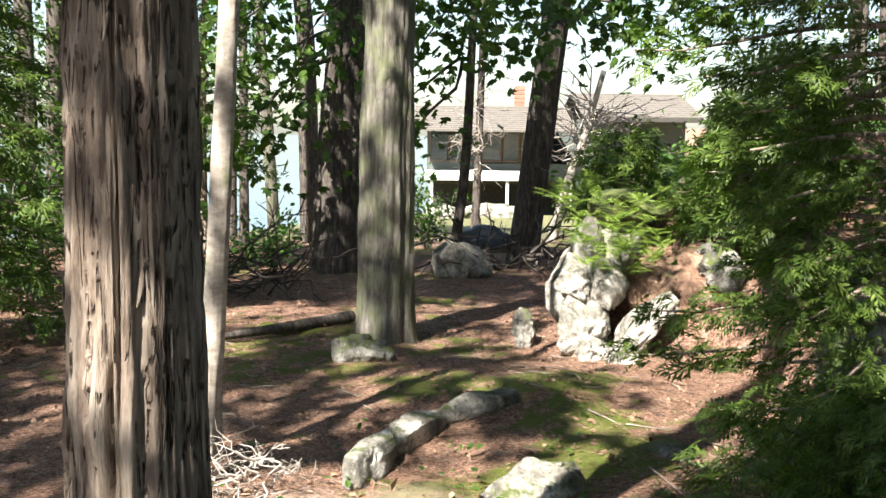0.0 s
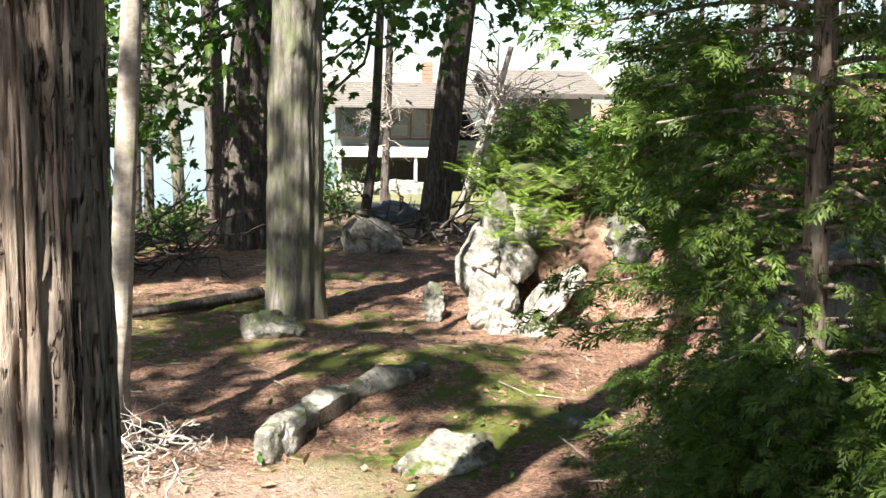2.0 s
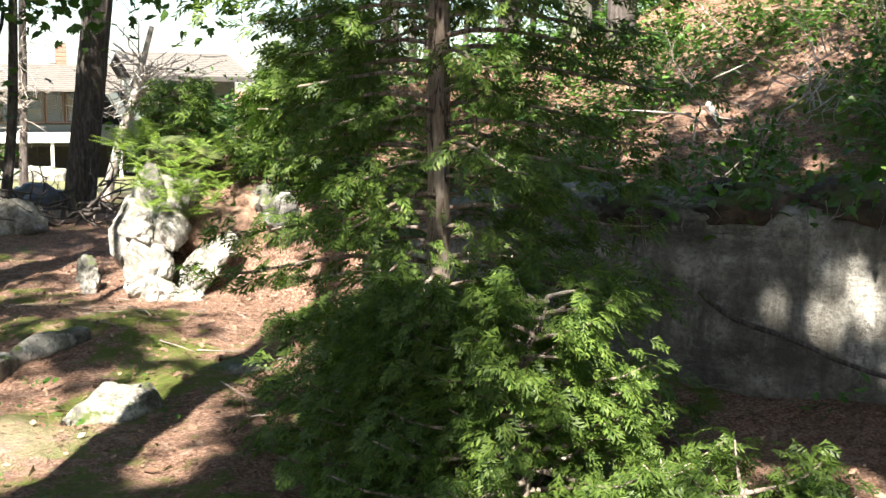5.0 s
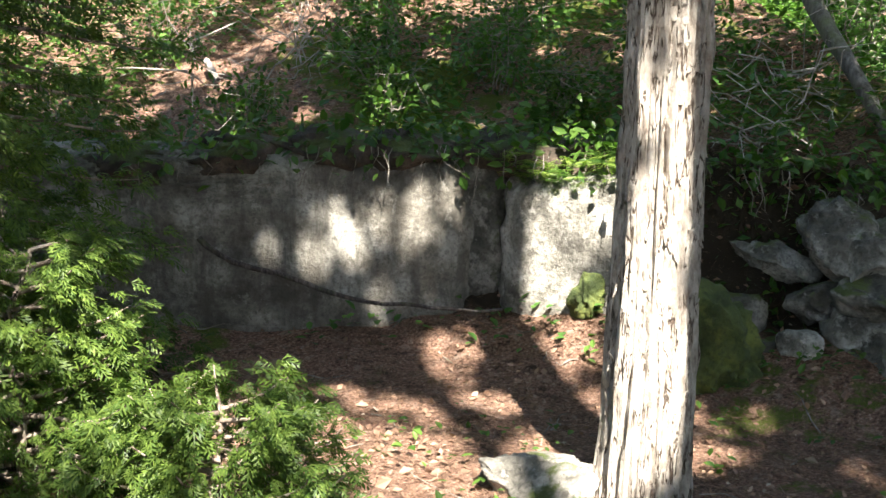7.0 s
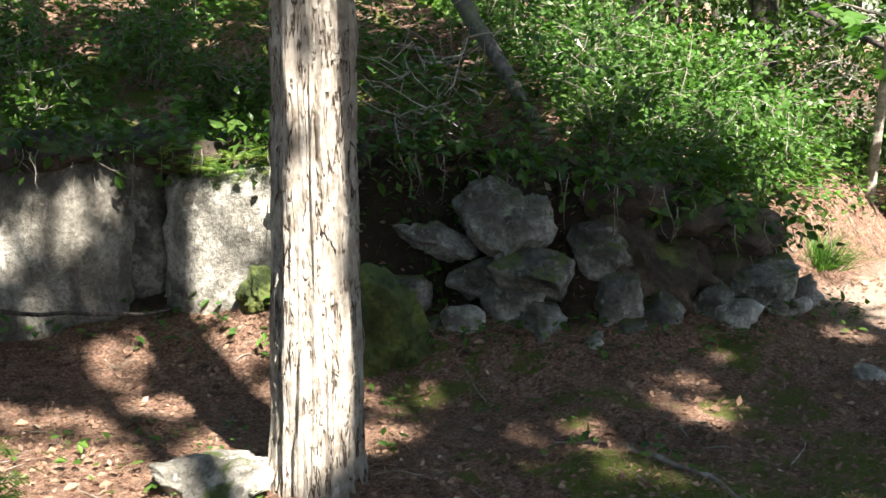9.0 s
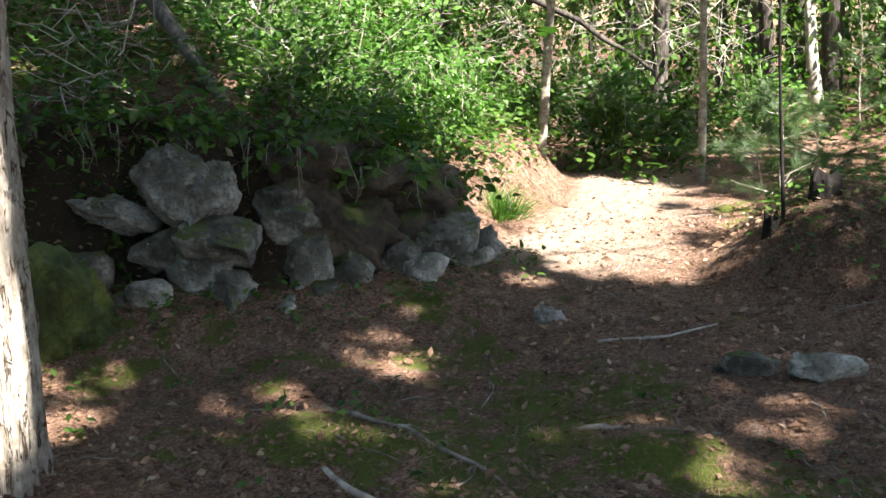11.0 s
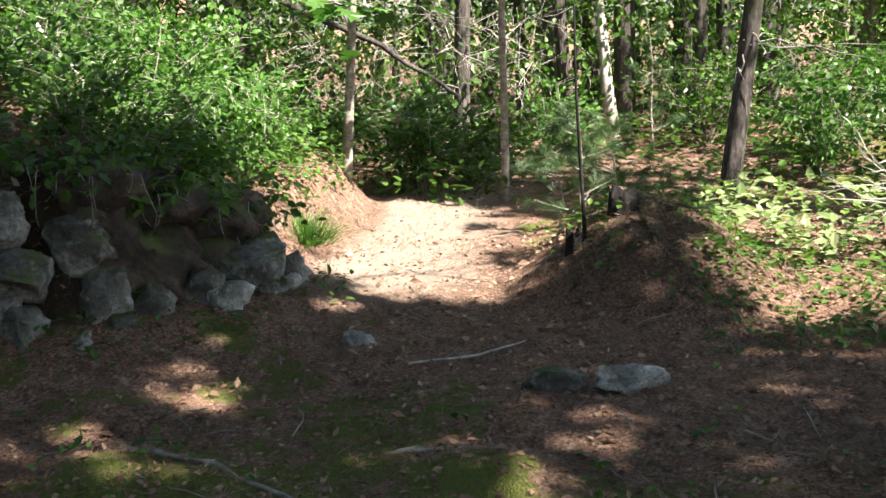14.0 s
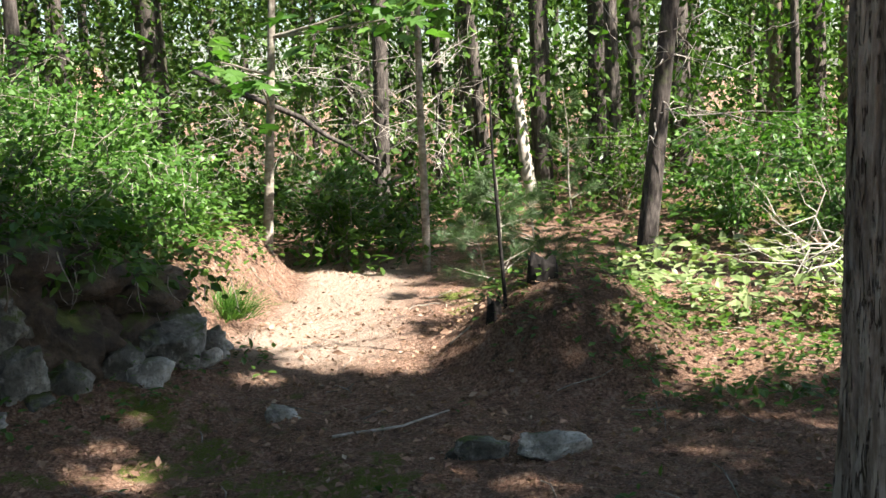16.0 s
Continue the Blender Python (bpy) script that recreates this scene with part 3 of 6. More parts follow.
for mx, my, mr, ma in ((0.55, 5.6, 0.7, 0.6), (0.6, 6.5, 0.5, 0.5), (-0.2, 6.3, 0.7, 0.3), (3.7, -0.4, 0.9, 0.65), (4.4, -1.0, 0.7, 0.5), (4.6, -0.3, 0.6, 0.55), (3.6, 0.5, 0.5, 0.5), (3.2, -1.9, 0.8, 0.5), (2.6, -1.0, 0.6, 0.4), (4.9, -0.3, 0.4, 0.4), (0.3, 4.9, 0.5, 0.4), (3.75, 0.0, 0.45, 0.7), (3.72, -1.32, 0.36, 0.7), (0.62, 6.35, 0.45, 0.6), (0.75, 5.1, 0.5, 0.7), (1.0, 6.7, 0.3, 0.7), (0.1, 6.3, 0.6, 0.4), (4.5, 0.3, 0.4, 0.6)):
    moss += ma * ease(mr, 0.2 * mr, np.hypot(flat[:, 0] - mx, flat[:, 1] - my))
moss -= 0.6 * ease(1.2, 0.5, np.abs(flat[:, 1] + 0.6)) * ease(6.0, 7.0, flat[:, 0])
moss -= 0.45 * ease(1.5, 0.9, np.hypot((flat[:, 0] - 3.6) / 1.1, flat[:, 1] - 2.6))
grass = ease(16, 24, flat[:, 1]) * ease(14, 8, flat[:, 0])
gs, gh = bank(flat[:, 0], flat[:, 1])
soil_shade = ease(-0.05, 0.05, gs) * ease(1.1, 0.5, gs) * ease(7.0, 6.3, flat[:, 0]) * ease(2.6, 3.3, flat[:, 0])
# bare trail, its sun patch painted in as paler ground
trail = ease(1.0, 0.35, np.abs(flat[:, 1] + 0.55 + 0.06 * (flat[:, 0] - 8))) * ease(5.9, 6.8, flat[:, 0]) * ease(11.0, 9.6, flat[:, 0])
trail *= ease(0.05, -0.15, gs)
# pool of sun on the clearing floor, painted pale as well
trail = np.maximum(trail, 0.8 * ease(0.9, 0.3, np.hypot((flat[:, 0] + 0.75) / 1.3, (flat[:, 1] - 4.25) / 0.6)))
# the mound's shade, painted with the same dark colour as the bank's earth
soil_shade = np.maximum(soil_shade, 0.6 * ease(0.9, 0.4, np.hypot((flat[:, 0] - 6.4) / 1.1, (flat[:, 1] + 2.3) / 0.95)))
for nm, val in (("moss", moss), ("grass", grass), ("soil_shade", soil_shade), ("worn_sunlit", trail)):
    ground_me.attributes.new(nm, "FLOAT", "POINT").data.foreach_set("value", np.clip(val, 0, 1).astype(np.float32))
tagged(new("ground", ground_me), "forest floor of rust-brown pine needles with moss patches", "ground", kind="structure")

m_water, nt_w, bs_w, _ = material("lake_water")
bs_w.inputs["Base Color"].default_value = (0.05, 0.08, 0.10, 1)
bs_w.inputs["Roughness"].default_value = 0.12
bumped(nt_w, bs_w, noise_of(nt_w, 3.0, 3.0), 0.15, 0.05)
wx, wy = np.meshgrid(np.linspace(-400, 120, 14), np.linspace(44, 800, 14), indexing="ij")
wi, wj = np.meshgrid(np.arange(13), np.arange(13), indexing="ij")
wi, wj = wi.ravel(), wj.ravel()
water_me = fill("water", np.stack([wx, wy, 0 * wx - 2.9], -1).reshape(-1, 3), np.stack([wi * 14 + wj, (wi + 1) * 14 + wj, (wi + 1) * 14 + wj + 1, wi * 14 + wj + 1], 1), m_water)
tagged(new("water", water_me), "bright still lake beyond the trees", "water", kind="structure")


# ---------------------------------------------------------------- rocks
def rock(name, place, size, turn, seed, mat, label, boxy=0.7, rough=0.16, cut=3, sub=4, tilt=(0, 0), category="rock", group="", crack=0.0):
    """A weathered stone: a swollen box or ball, planed off, cracked and roughened."""
    bm = bmesh.new()
    bmesh.ops.create_icosphere(bm, subdivisions=sub, radius=1)
    v = np.array([q.co for q in bm.verts])
    f = np.array([[q.index for q in p.verts] for p in bm.faces])
    bm.free()
    r = np.random.default_rng(seed)
    v = np.sign(v) * np.abs(v) ** boxy
    for _ in range(cut):
        n = r.normal(size=3)
        n /= np.linalg.norm(n)
        d = v @ n
        over = np.maximum(d - r.uniform(0.5, 0.9), 0)
        v -= 0.96 * over[:, None] * n
    v = v * np.array(size) / 2
    n = v / (np.linalg.norm(v, axis=1)[:, None] + 1e-9)
    big, scale = max(size), 1.0 / max(0.12, min(size))
    w = v * scale
    w = w + 0.35 * np.stack([vnoise(w * 2.1 + seed, seed + 20), vnoise(w * 2.1 + seed, seed + 21), vnoise(w * 2.1 + seed, seed + 22)], -1)
    off = fbm(w * 1.5 + seed * 3.1, seed, 3) * rough * 0.45 + (fbm(w * 3.1 + seed, seed + 4, 4, True) - 0.3) * rough * 0.3 + (fbm(v * 9.0 + seed, seed + 6, 3) * 0.012 + fbm(v * 34.0 + seed, seed + 8, 3) * 0.004) / min(size)
    off -= crack * np.exp(-(vnoise(v * scale * 1.3 + seed * 1.9, seed + 11) / 0.06) ** 2)
    v = v + n * (off * min(size))[:, None]
    m = np.array(Euler((radians(tilt[0]), radians(tilt[1]), radians(turn))).to_matrix())
    ob = new(name, fill(name, v @ m.T, f, mat))
    ob.location = place
    return tagged(ob, label, category, group)


WALL_TURN = -41.0
rock("rock_wall", (3.50, 4.45, 0.38), (3.2, 0.95, 1.2), WALL_TURN, 11, M_WALLROCK, "long weathered granite ledge face under an overhang of moss", 0.36, 0.10, 0, 6, crack=0.02)
rock("rock_wall", (5.06, 2.70, 0.34), (0.98, 0.85, 1.12), -63.0, 12, M_ROCK, "pale sunlit granite block with ferns hanging over it", 0.45, 0.12, 1, 5, crack=0.02)
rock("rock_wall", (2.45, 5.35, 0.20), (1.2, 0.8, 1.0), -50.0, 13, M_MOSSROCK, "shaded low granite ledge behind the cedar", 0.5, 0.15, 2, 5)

# earth and moss that hang over the top of the ledge
M_HUMUS = rock_material("rusty_humus", (0.06, 0.035, 0.022), (0.20, 0.115, 0.075), (0.34, 0.22, 0.15), 0.25)
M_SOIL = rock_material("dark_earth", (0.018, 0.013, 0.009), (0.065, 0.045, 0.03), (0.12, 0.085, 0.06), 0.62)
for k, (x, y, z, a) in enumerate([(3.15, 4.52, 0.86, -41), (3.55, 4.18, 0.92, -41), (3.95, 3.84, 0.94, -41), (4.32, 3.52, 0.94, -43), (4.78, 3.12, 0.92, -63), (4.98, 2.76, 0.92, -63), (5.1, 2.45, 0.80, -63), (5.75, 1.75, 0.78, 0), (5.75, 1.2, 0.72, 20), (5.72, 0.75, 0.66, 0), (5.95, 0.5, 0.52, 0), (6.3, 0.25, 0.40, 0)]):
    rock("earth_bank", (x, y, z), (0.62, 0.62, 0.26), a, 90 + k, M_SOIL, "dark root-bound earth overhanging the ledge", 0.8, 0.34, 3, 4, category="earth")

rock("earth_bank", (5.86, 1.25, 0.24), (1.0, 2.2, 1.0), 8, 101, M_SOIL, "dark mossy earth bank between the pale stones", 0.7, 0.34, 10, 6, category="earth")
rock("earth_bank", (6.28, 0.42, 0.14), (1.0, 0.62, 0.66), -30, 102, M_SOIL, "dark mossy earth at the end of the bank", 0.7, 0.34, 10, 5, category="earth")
r_frag = np.random.default_rng(103)
for k in range(16):
    t = r_frag.random()
    x, y = (4.85 + 0.25 * t, 1.9 - 1.3 * t) if k < 10 else (5.2 + 1.2 * t, 0.45 - 0.65 * t)
    d = r_frag.uniform(0.10, 0.24)
    rock("rock", (x + r_frag.normal() * 0.06, y + r_frag.normal() * 0.08, hz(x - 0.1, y - 0.1) + 0.2 * d), (d * 1.3, d, d * 0.9), r_frag.uniform(0, 180), 104 + k, M_ROCK if k % 3 else M_MOSSROCK,
         "broken piece of granite at the foot of the bank", 0.7, 0.3, 10, 3, group="broken stones")

STONES = [
    # place, size, turn, seed, material, tilt
    ((0.98, 7.92, 0.50), (0.54, 0.55, 0.95), 20, 21, M_ROCK, (0, 5), "upright sunlit white granite outcrop on the bank"),
    ((1.28, 8.05, 0.60), (0.60, 0.55, 1.00), 50, 49, M_ROCK, (0, 0), "mossy shoulder of the white granite outcrop"),
    ((0.95, 7.58, 0.22), (0.31, 0.30, 0.48), 40, 22, M_ROCK, (5, 0), "white granite block at the foot of the outcrop"),
    ((0.86, 7.62, 0.52), (0.27, 0.28, 0.30), 10, 50, M_ROCK, (0, 10), "white granite lump split from the outcrop"),
    ((1.07, 7.62, 0.50), (0.26, 0.26, 0.36), 70, 51, M_ROCK, (0, 0), "white granite lump split from the outcrop"),
    ((0.98, 7.44, 0.06), (0.36, 0.28, 0.28), 15, 52, M_ROCK, (0, 0), "low white granite block at the foot of the outcrop"),
    ((1.30, 7.42, 0.22), (0.28, 0.36, 0.70), -35, 23, M_ROCK, (-22, 34), "leaning white granite slab beside the outcrop"),
    ((1.18, 7.30, 0.02), (0.26, 0.22, 0.20), 35, 53, M_ROCK, (0, 0), "small white stone below the leaning slab"),
    ((1.86, 7.62, 0.64), (0.40, 0.50, 0.62), 15, 24, M_MOSSROCK, (0, 14), "grey granite block half hidden by cedar twigs"),
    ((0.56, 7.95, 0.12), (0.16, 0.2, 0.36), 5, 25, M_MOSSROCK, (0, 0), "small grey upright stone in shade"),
    ((0.32, 4.62, -0.04), (0.72, 0.34, 0.34), 50, 27, M_ROCK, (6, 0), "pale rounded stone bedded in needles"),
    ((1.02, 5.15, 0.0), (0.34, 0.24, 0.22), 30, 55, M_MOSSROCK, (0, 0), "mossy stone under the cedar twigs"),
    ((-0.66, 7.45, 0.06), (0.46, 0.36, 0.36), 10, 28, M_MOSSROCK, (0, 0), "mossy grey stone at the foot of a tree"),
    ((0.25, 12.1, 0.12), (0.65, 0.6, 0.55), 30, 29, M_ROCK, (10, 5), "grey granite boulder on the forest floor"),
    ((2.90, 1.38, -0.14), (0.72, 0.5, 0.30), 60, 30, M_ROCK, (0, 4), "sunlit flat stone at the foot of the trunk"),
    ((4.66, 2.44, 0.16), (0.18, 0.18, 0.24), 0, 31, M_MOSS, (0, 0), "stone wrapped in bright green moss"),
    ((5.42, 2.30, 0.70), (0.32, 0.32, 0.52), 20, 32, M_MOSSROCK, (0, 6), "smooth rounded grey boulder with a mossy top"),
    ((4.62, 1.66, 0.06), (0.34, 0.50, 0.56), 30, 33, M_MOSS, (0, 10), "low boulder thickly covered with moss"),
    ((5.32, 1.30, 0.54), (0.30, 0.36, 0.32), 10, 34, M_ROCK, (12, 0), "pale craggy granite stone on the bank"),
    ((5.30, 1.12, 0.50), (0.24, 0.24, 0.26), 40, 56, M_ROCK, (0, 10), "pale craggy granite stone on the bank"),
    ((5.20, 1.62, 0.44), (0.40, 0.18, 0.16), -70, 35, M_ROCK, (0, 20), "long pale stone leaning down the bank"),
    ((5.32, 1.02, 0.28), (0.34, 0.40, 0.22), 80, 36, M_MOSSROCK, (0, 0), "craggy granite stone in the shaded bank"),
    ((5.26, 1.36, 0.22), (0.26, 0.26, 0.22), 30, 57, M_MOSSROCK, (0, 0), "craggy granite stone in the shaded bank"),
    ((5.20, 1.12, 0.12), (0.22, 0.20, 0.20), 70, 37, M_ROCK, (0, 0), "small craggy granite stone low in the bank"),
    ((5.46, 0.66, 0.08), (0.20, 0.22, 0.34), 0, 38, M_ROCK, (0, -8), "upright craggy granite stone in the bank"),
    ((5.22, 0.98, 0.03), (0.26, 0.30, 0.18), 80, 39, M_ROCK, (0, 0), "small pale boulder at the foot of the bank"),
    ((5.12, 1.76, 0.14), (0.18, 0.20, 0.24), 20, 58, M_MOSSROCK, (0, 0), "small grey stone low in the bank"),
    ((5.90, 0.26, 0.04), (0.26, 0.26, 0.32), -35, 40, M_MOSSROCK, (0, 0), "dark mossy stone in the bank"),
    ((5.62, 0.46, 0.02), (0.22, 0.22, 0.24), 15, 59, M_MOSSROCK, (0, 0), "dark mossy stone in the bank"),
    ((6.24, 0.04, 0.06), (0.50, 0.26, 0.30), -25, 41, M_ROCK, (0, 6), "pale broken stone at the end of the rock bank"),
    ((6.52, -0.10, 0.0), (0.26, 0.20, 0.22), 10, 42, M_ROCK, (0, 0), "small pale stone at the end of the bank"),
    ((4.60, -1.93, -0.14), (0.42, 0.22, 0.15), -80, 43, M_ROCK, (0, 4), "flat pale stone lying on the trail"),
    ((4.68, -1.62, -0.15), (0.36, 0.22, 0.15), -86, 60, M_MOSSROCK, (0, 2), "flat grey stone sunk beside the pale one"),
    ((5.45, -0.66, -0.16), (0.22, 0.2, 0.14), 40, 44, M_ROCK, (0, 0), "small stone sunk in the trail"),
    ((2.55, -0.20, -0.17), (0.5, 0.18, 0.16), 20, 45, M_MOSSROCK, (0, 0), "mossy stone sunk in the forest floor"),
    ((4.66, 3.18, 0.38), (0.50, 0.40, 1.15), -50, 47, M_MOSSROCK, (0, 0), "dark mossy stone wedged in the cleft of the ledge"),
    ((5.6, 0.78, 0.36), (0.36, 0.36, 0.36), 10, 48, M_MOSSROCK, (0, 0), "mossy stone high in the shaded bank"),
]
for p, size, turn, seed, mat, tilt, label in STONES:
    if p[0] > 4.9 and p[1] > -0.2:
        # proud of the bank, pale granite swapped for its shade-darkened copy
        mat = M_SHADEROCK if mat is M_ROCK else mat
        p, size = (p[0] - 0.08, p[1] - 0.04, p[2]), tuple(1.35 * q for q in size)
    if mat is M_MOSS:
        rock("rock", p, size, turn, seed, mat, label, 0.95, 0.4, 3, 5, tilt)
        continue
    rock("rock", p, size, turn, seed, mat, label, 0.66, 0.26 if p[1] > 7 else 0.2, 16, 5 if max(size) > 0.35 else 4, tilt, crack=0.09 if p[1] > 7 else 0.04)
for x, y, z, size, turn, seed in ((-0.44, 4.98, 0.03, (0.62, 0.15, 0.19), 74, 26), (-0.25, 5.42, 0.05, (0.58, 0.14, 0.17), 60, 54), (0.08, 5.80, 0.09, (0.62, 0.12, 0.13), 38, 61)):
    rock("rock", (x, y, z), size, turn, seed, M_ROCK, "long low grey granite slab bedded in moss", 0.5, 0.16, 3, 5, crack=0.03, group="low slabs")
rock("earth_bank", (1.62, 7.98, 0.52), (0.9, 0.8, 0.95), 20, 89, M_HUMUS, "needle-covered earth slope beside the outcrop", 0.8, 0.3, 3, 5, category="earth")

# ---------------------------------------------------------------- trees
def crown(parent, centres, radius, per, size, mat, shape, seed, name="crown", flat=0.35, sunny=True):
    r = np.random.default_rng(seed)
    c = np.repeat(np.asarray(centres, float), per, axis=0)
    p = c + r.normal(size=c.shape) * radius * np.array([1, 1, 0.55])
    if sunny:
        p = p[let_sun(p, r)]
    w = r.normal(size=p.shape) + np.array([0, 0, -0.35])
    v, f = strew(shape, p, w, r.uniform(0.7, 1.25, len(p)) * size, flat, r)
    o = np.array(parent.location)
    return part(name, fill(name, v - o, f, mat, False), parent)


LEAF2 = (np.array([[0, 0, 0], [0.3, 0.45, 0.06], [0, 1, -0.06], [-0.3, 0.45, 0.06]]), np.array([[0, 1, 2], [0, 2, 3]]))
OVAL, MAPLE, FERN = leaf_oval(), leaf_maple(), leaf_fern()
SPRAYS = [leaf_spray(k, 4) for k in range(4)]
LIGHT_SPRAYS = [leaf_spray(9 + k, 3) for k in range(4)]
NEEDLES = leaf_needles(2)


def tree(name, base, lean, tall, r0, mat, label, seed, sides=20, bark=0.006, step=0.15, fine=3.2, limbs=(), clumps=40, crown_at=8.0, spread_r=2.4, leaves=75, size=0.17,
         leafmat=None, flare=0.25, knots=(), r1=0.3, bow=0.0, group="", shreds=0, hang=()):
    """A tree: trunk with furrowed bark, limbs and a crown of leaf clumps. lean: metres sideways for each metre of height."""
    leafmat = leafmat or M_CANOPY
    r = np.random.default_rng(seed)
    z0 = hz(*base) - 0.12
    ob = thing(name, (base[0], base[1], z0), label, "tree", group)
    hs = np.concatenate([np.arange(0, fine, step), np.arange(fine, tall + 0.4, max(0.4, step))])
    q = np.stack([hs * 0.7, hs * 0 + seed, hs * 0], -1)
    wob = 0.5 * r0 * np.stack([vnoise(q, seed), vnoise(q, seed + 1)], -1) * np.clip((hs - 2.0) / 3, 0, 1)[:, None]
    path = np.stack([lean[0] * hs + wob[:, 0] + bow * np.sin(hs * 1.3), lean[1] * hs + wob[:, 1], hs], -1)
    rad = r0 * (1 - (1 - r1) * (hs / tall))
    rad = np.maximum(rad, 0.02)
    v, f = tube(path, rad, sides, bark, seed, flare)
    for ka, kh, kr in knots:
        c = np.array([lean[0] * kh + math.cos(ka) * r0, lean[1] * kh + math.sin(ka) * r0, kh])
        d = np.linalg.norm((v - c) * np.array([1, 1, 0.75]), axis=1)
        out = np.array([math.cos(ka), math.sin(ka), 0])
        v += ((0.5 * kr * np.exp(-(d / kr) ** 2) - 0.95 * kr * np.exp(-(d / (0.42 * kr)) ** 2)))[:, None] * out
    part("trunk", fill("trunk", v, f, mat), ob)
    o = np.array((base[0], base[1], z0))
    if shreds:
        bits = []
        for _ in range(shreds):
            h, a = r.uniform(0.05, 2.5), r.uniform(0, 2 * np.pi)
            ln, wd = (r.uniform(0.03, 0.13), r.uniform(0.008, 0.022)) if mat is M_PALE_BARK else (r.uniform(0.05, 0.24), r.uniform(0.006, 0.018))
            t = np.linspace(0, 1, 5)
            hh = h + ln * t
            lift = 0.004 + 0.012 * r.random() * np.abs(t - r.uniform(0.2, 0.8)) ** 1.5 * 2 + bark * 0.6
            rr = np.interp(hh, hs, rad)
            cx, cy = np.interp(hh, hs, path[:, 0]), np.interp(hh, hs, path[:, 1])
            drift = r.normal() * 0.08
            rows = []
            for e, q in ((-1, -0.003), (0, 0.002), (1, -0.003)):
                ang = a + drift * t + e * wd * (1 - 0.8 * np.abs(2 * t - 1) ** 3) / r0
                rows.append(np.stack([cx + (rr + lift + q) * np.cos(ang), cy + (rr + lift + q) * np.sin(ang), hh], -1))
            sv = np.stack(rows, 1).reshape(-1, 3)
            sf = [[i * 3 + j, i * 3 + j + 1, i * 3 + j + 4, i * 3 + j + 3] for i in range(4) for j in range(2)]
            bits.append((sv, np.array(sf)))
        tagged(part("loose_bark", fill("loose_bark", *merge(bits), mat), ob, "peeling strips of bark"), kind="stuff")
    for k, (h, to, rr) in enumerate(limbs):
        a = np.array([lean[0] * h, lean[1] * h, h])
        lp = bent(a, np.array(to) - o, 9, -0.05, 0.10, seed + k)
        part("limb", fill("limb", *tube(lp, np.linspace(rr, rr * 0.35, 9), 8, 0.0), mat), ob)
    if clumps:
        top = np.array([lean[0] * tall, lean[1] * tall, 0])
        c = r.normal(size=(clumps, 3))
        c /= np.linalg.norm(c, axis=1)[:, None]
        c = c * r.uniform(0.25, 1.0, clumps)[:, None] ** 0.5 * np.array([spread_r, spread_r, 1.9]) + np.array([lean[0] * crown_at, lean[1] * crown_at, crown_at])
        for k in range(0, min(clumps, 24), 3):
            if not let_sun(c[k : k + 1] + o, np.random.default_rng(k))[0]:
                continue
            h = max(c[k, 2] - r.uniform(0.8, 1.8), 2.8)
            a = np.array([lean[0] * h, lean[1] * h, h])
            lp = bent(a, c[k], 7, -0.15, 0.15, seed + 50 + k)
            part("limb", fill("limb", *tube(lp, np.linspace(0.22 * r0, 0.008, 7), 6), mat), ob)
        for q in hang:
            h = max(q[2] + 0.9 - z0, 2.6)
            lp = bent((lean[0] * h, lean[1] * h, h), np.array(q) - o, 9, -0.1, 0.15, seed + int(q[0] * 40) + 90)
            part("limb", fill("limb", *tube(lp, np.linspace(0.03, 0.006, 9), 6), mat), ob)
        if len(hang):
            crown(ob, hang, 0.40, 62, 0.14, M_CANOPY, MAPLE, seed + 7, "low_crown", 0.5, False)
        crown(ob, c + o, 0.36, leaves, size, leafmat, LEAF2, seed + 5)
    return ob


def facing(base):
    return math.atan2(-0.4 - base[1], -0.25 - base[0])


def aloft(d, spots):
    """Places of hanging leaf clumps d metres ahead: sideways slope, height slope."""
    return [(-0.24 + d * (sx + 0.022), d - 0.4, 1.6 + d * sz) for sx, sz in spots]


# trees near the camera's way
T1 = (-0.885, 2.26)
tree("cedar_tree", T1, (-0.01, 0.0), 9.5, 0.150, M_CEDAR_BARK, "old cedar with shaggy reddish-grey vertical bark and knots", 61, 200, 0.020, 0.02, 2.6, clumps=40, crown_at=8.5, shreds=260,
     knots=((facing(T1) + 0.1, 1.80, 0.05), (facing(T1) - 0.75, 1.12, 0.05), (facing(T1) - 0.6, 1.05, 0.035), (facing(T1) + 0.1, 1.18, 0.03)), flare=0.35)
tree("tree", (-1.26, 5.08), (0.055, 0.0), 8.0, 0.055, M_SMOOTH_BARK, "slim pale grey tree behind the old cedar", 62, 40, 0.003, 0.05, 3.0, clumps=26, crown_at=7.5, flare=0.5)
tree("tree", (-0.48, 8.18), (0.004, 0.0), 12.0, 0.20, M_GREY_BARK, "thick grey-barked maple with a mossy flared foot", 63, 96, 0.013, 0.035, 4.5, clumps=50, crown_at=9.5, spread_r=3.0,
     limbs=((2.1, (-0.85, 8.0, 2.9), 0.05), (2.6, (-0.2, 8.6, 4.4), 0.06)), flare=0.30, leafmat=M_BROAD, knots=((facing((-0.48, 8.18)), 2.05, 0.07),))
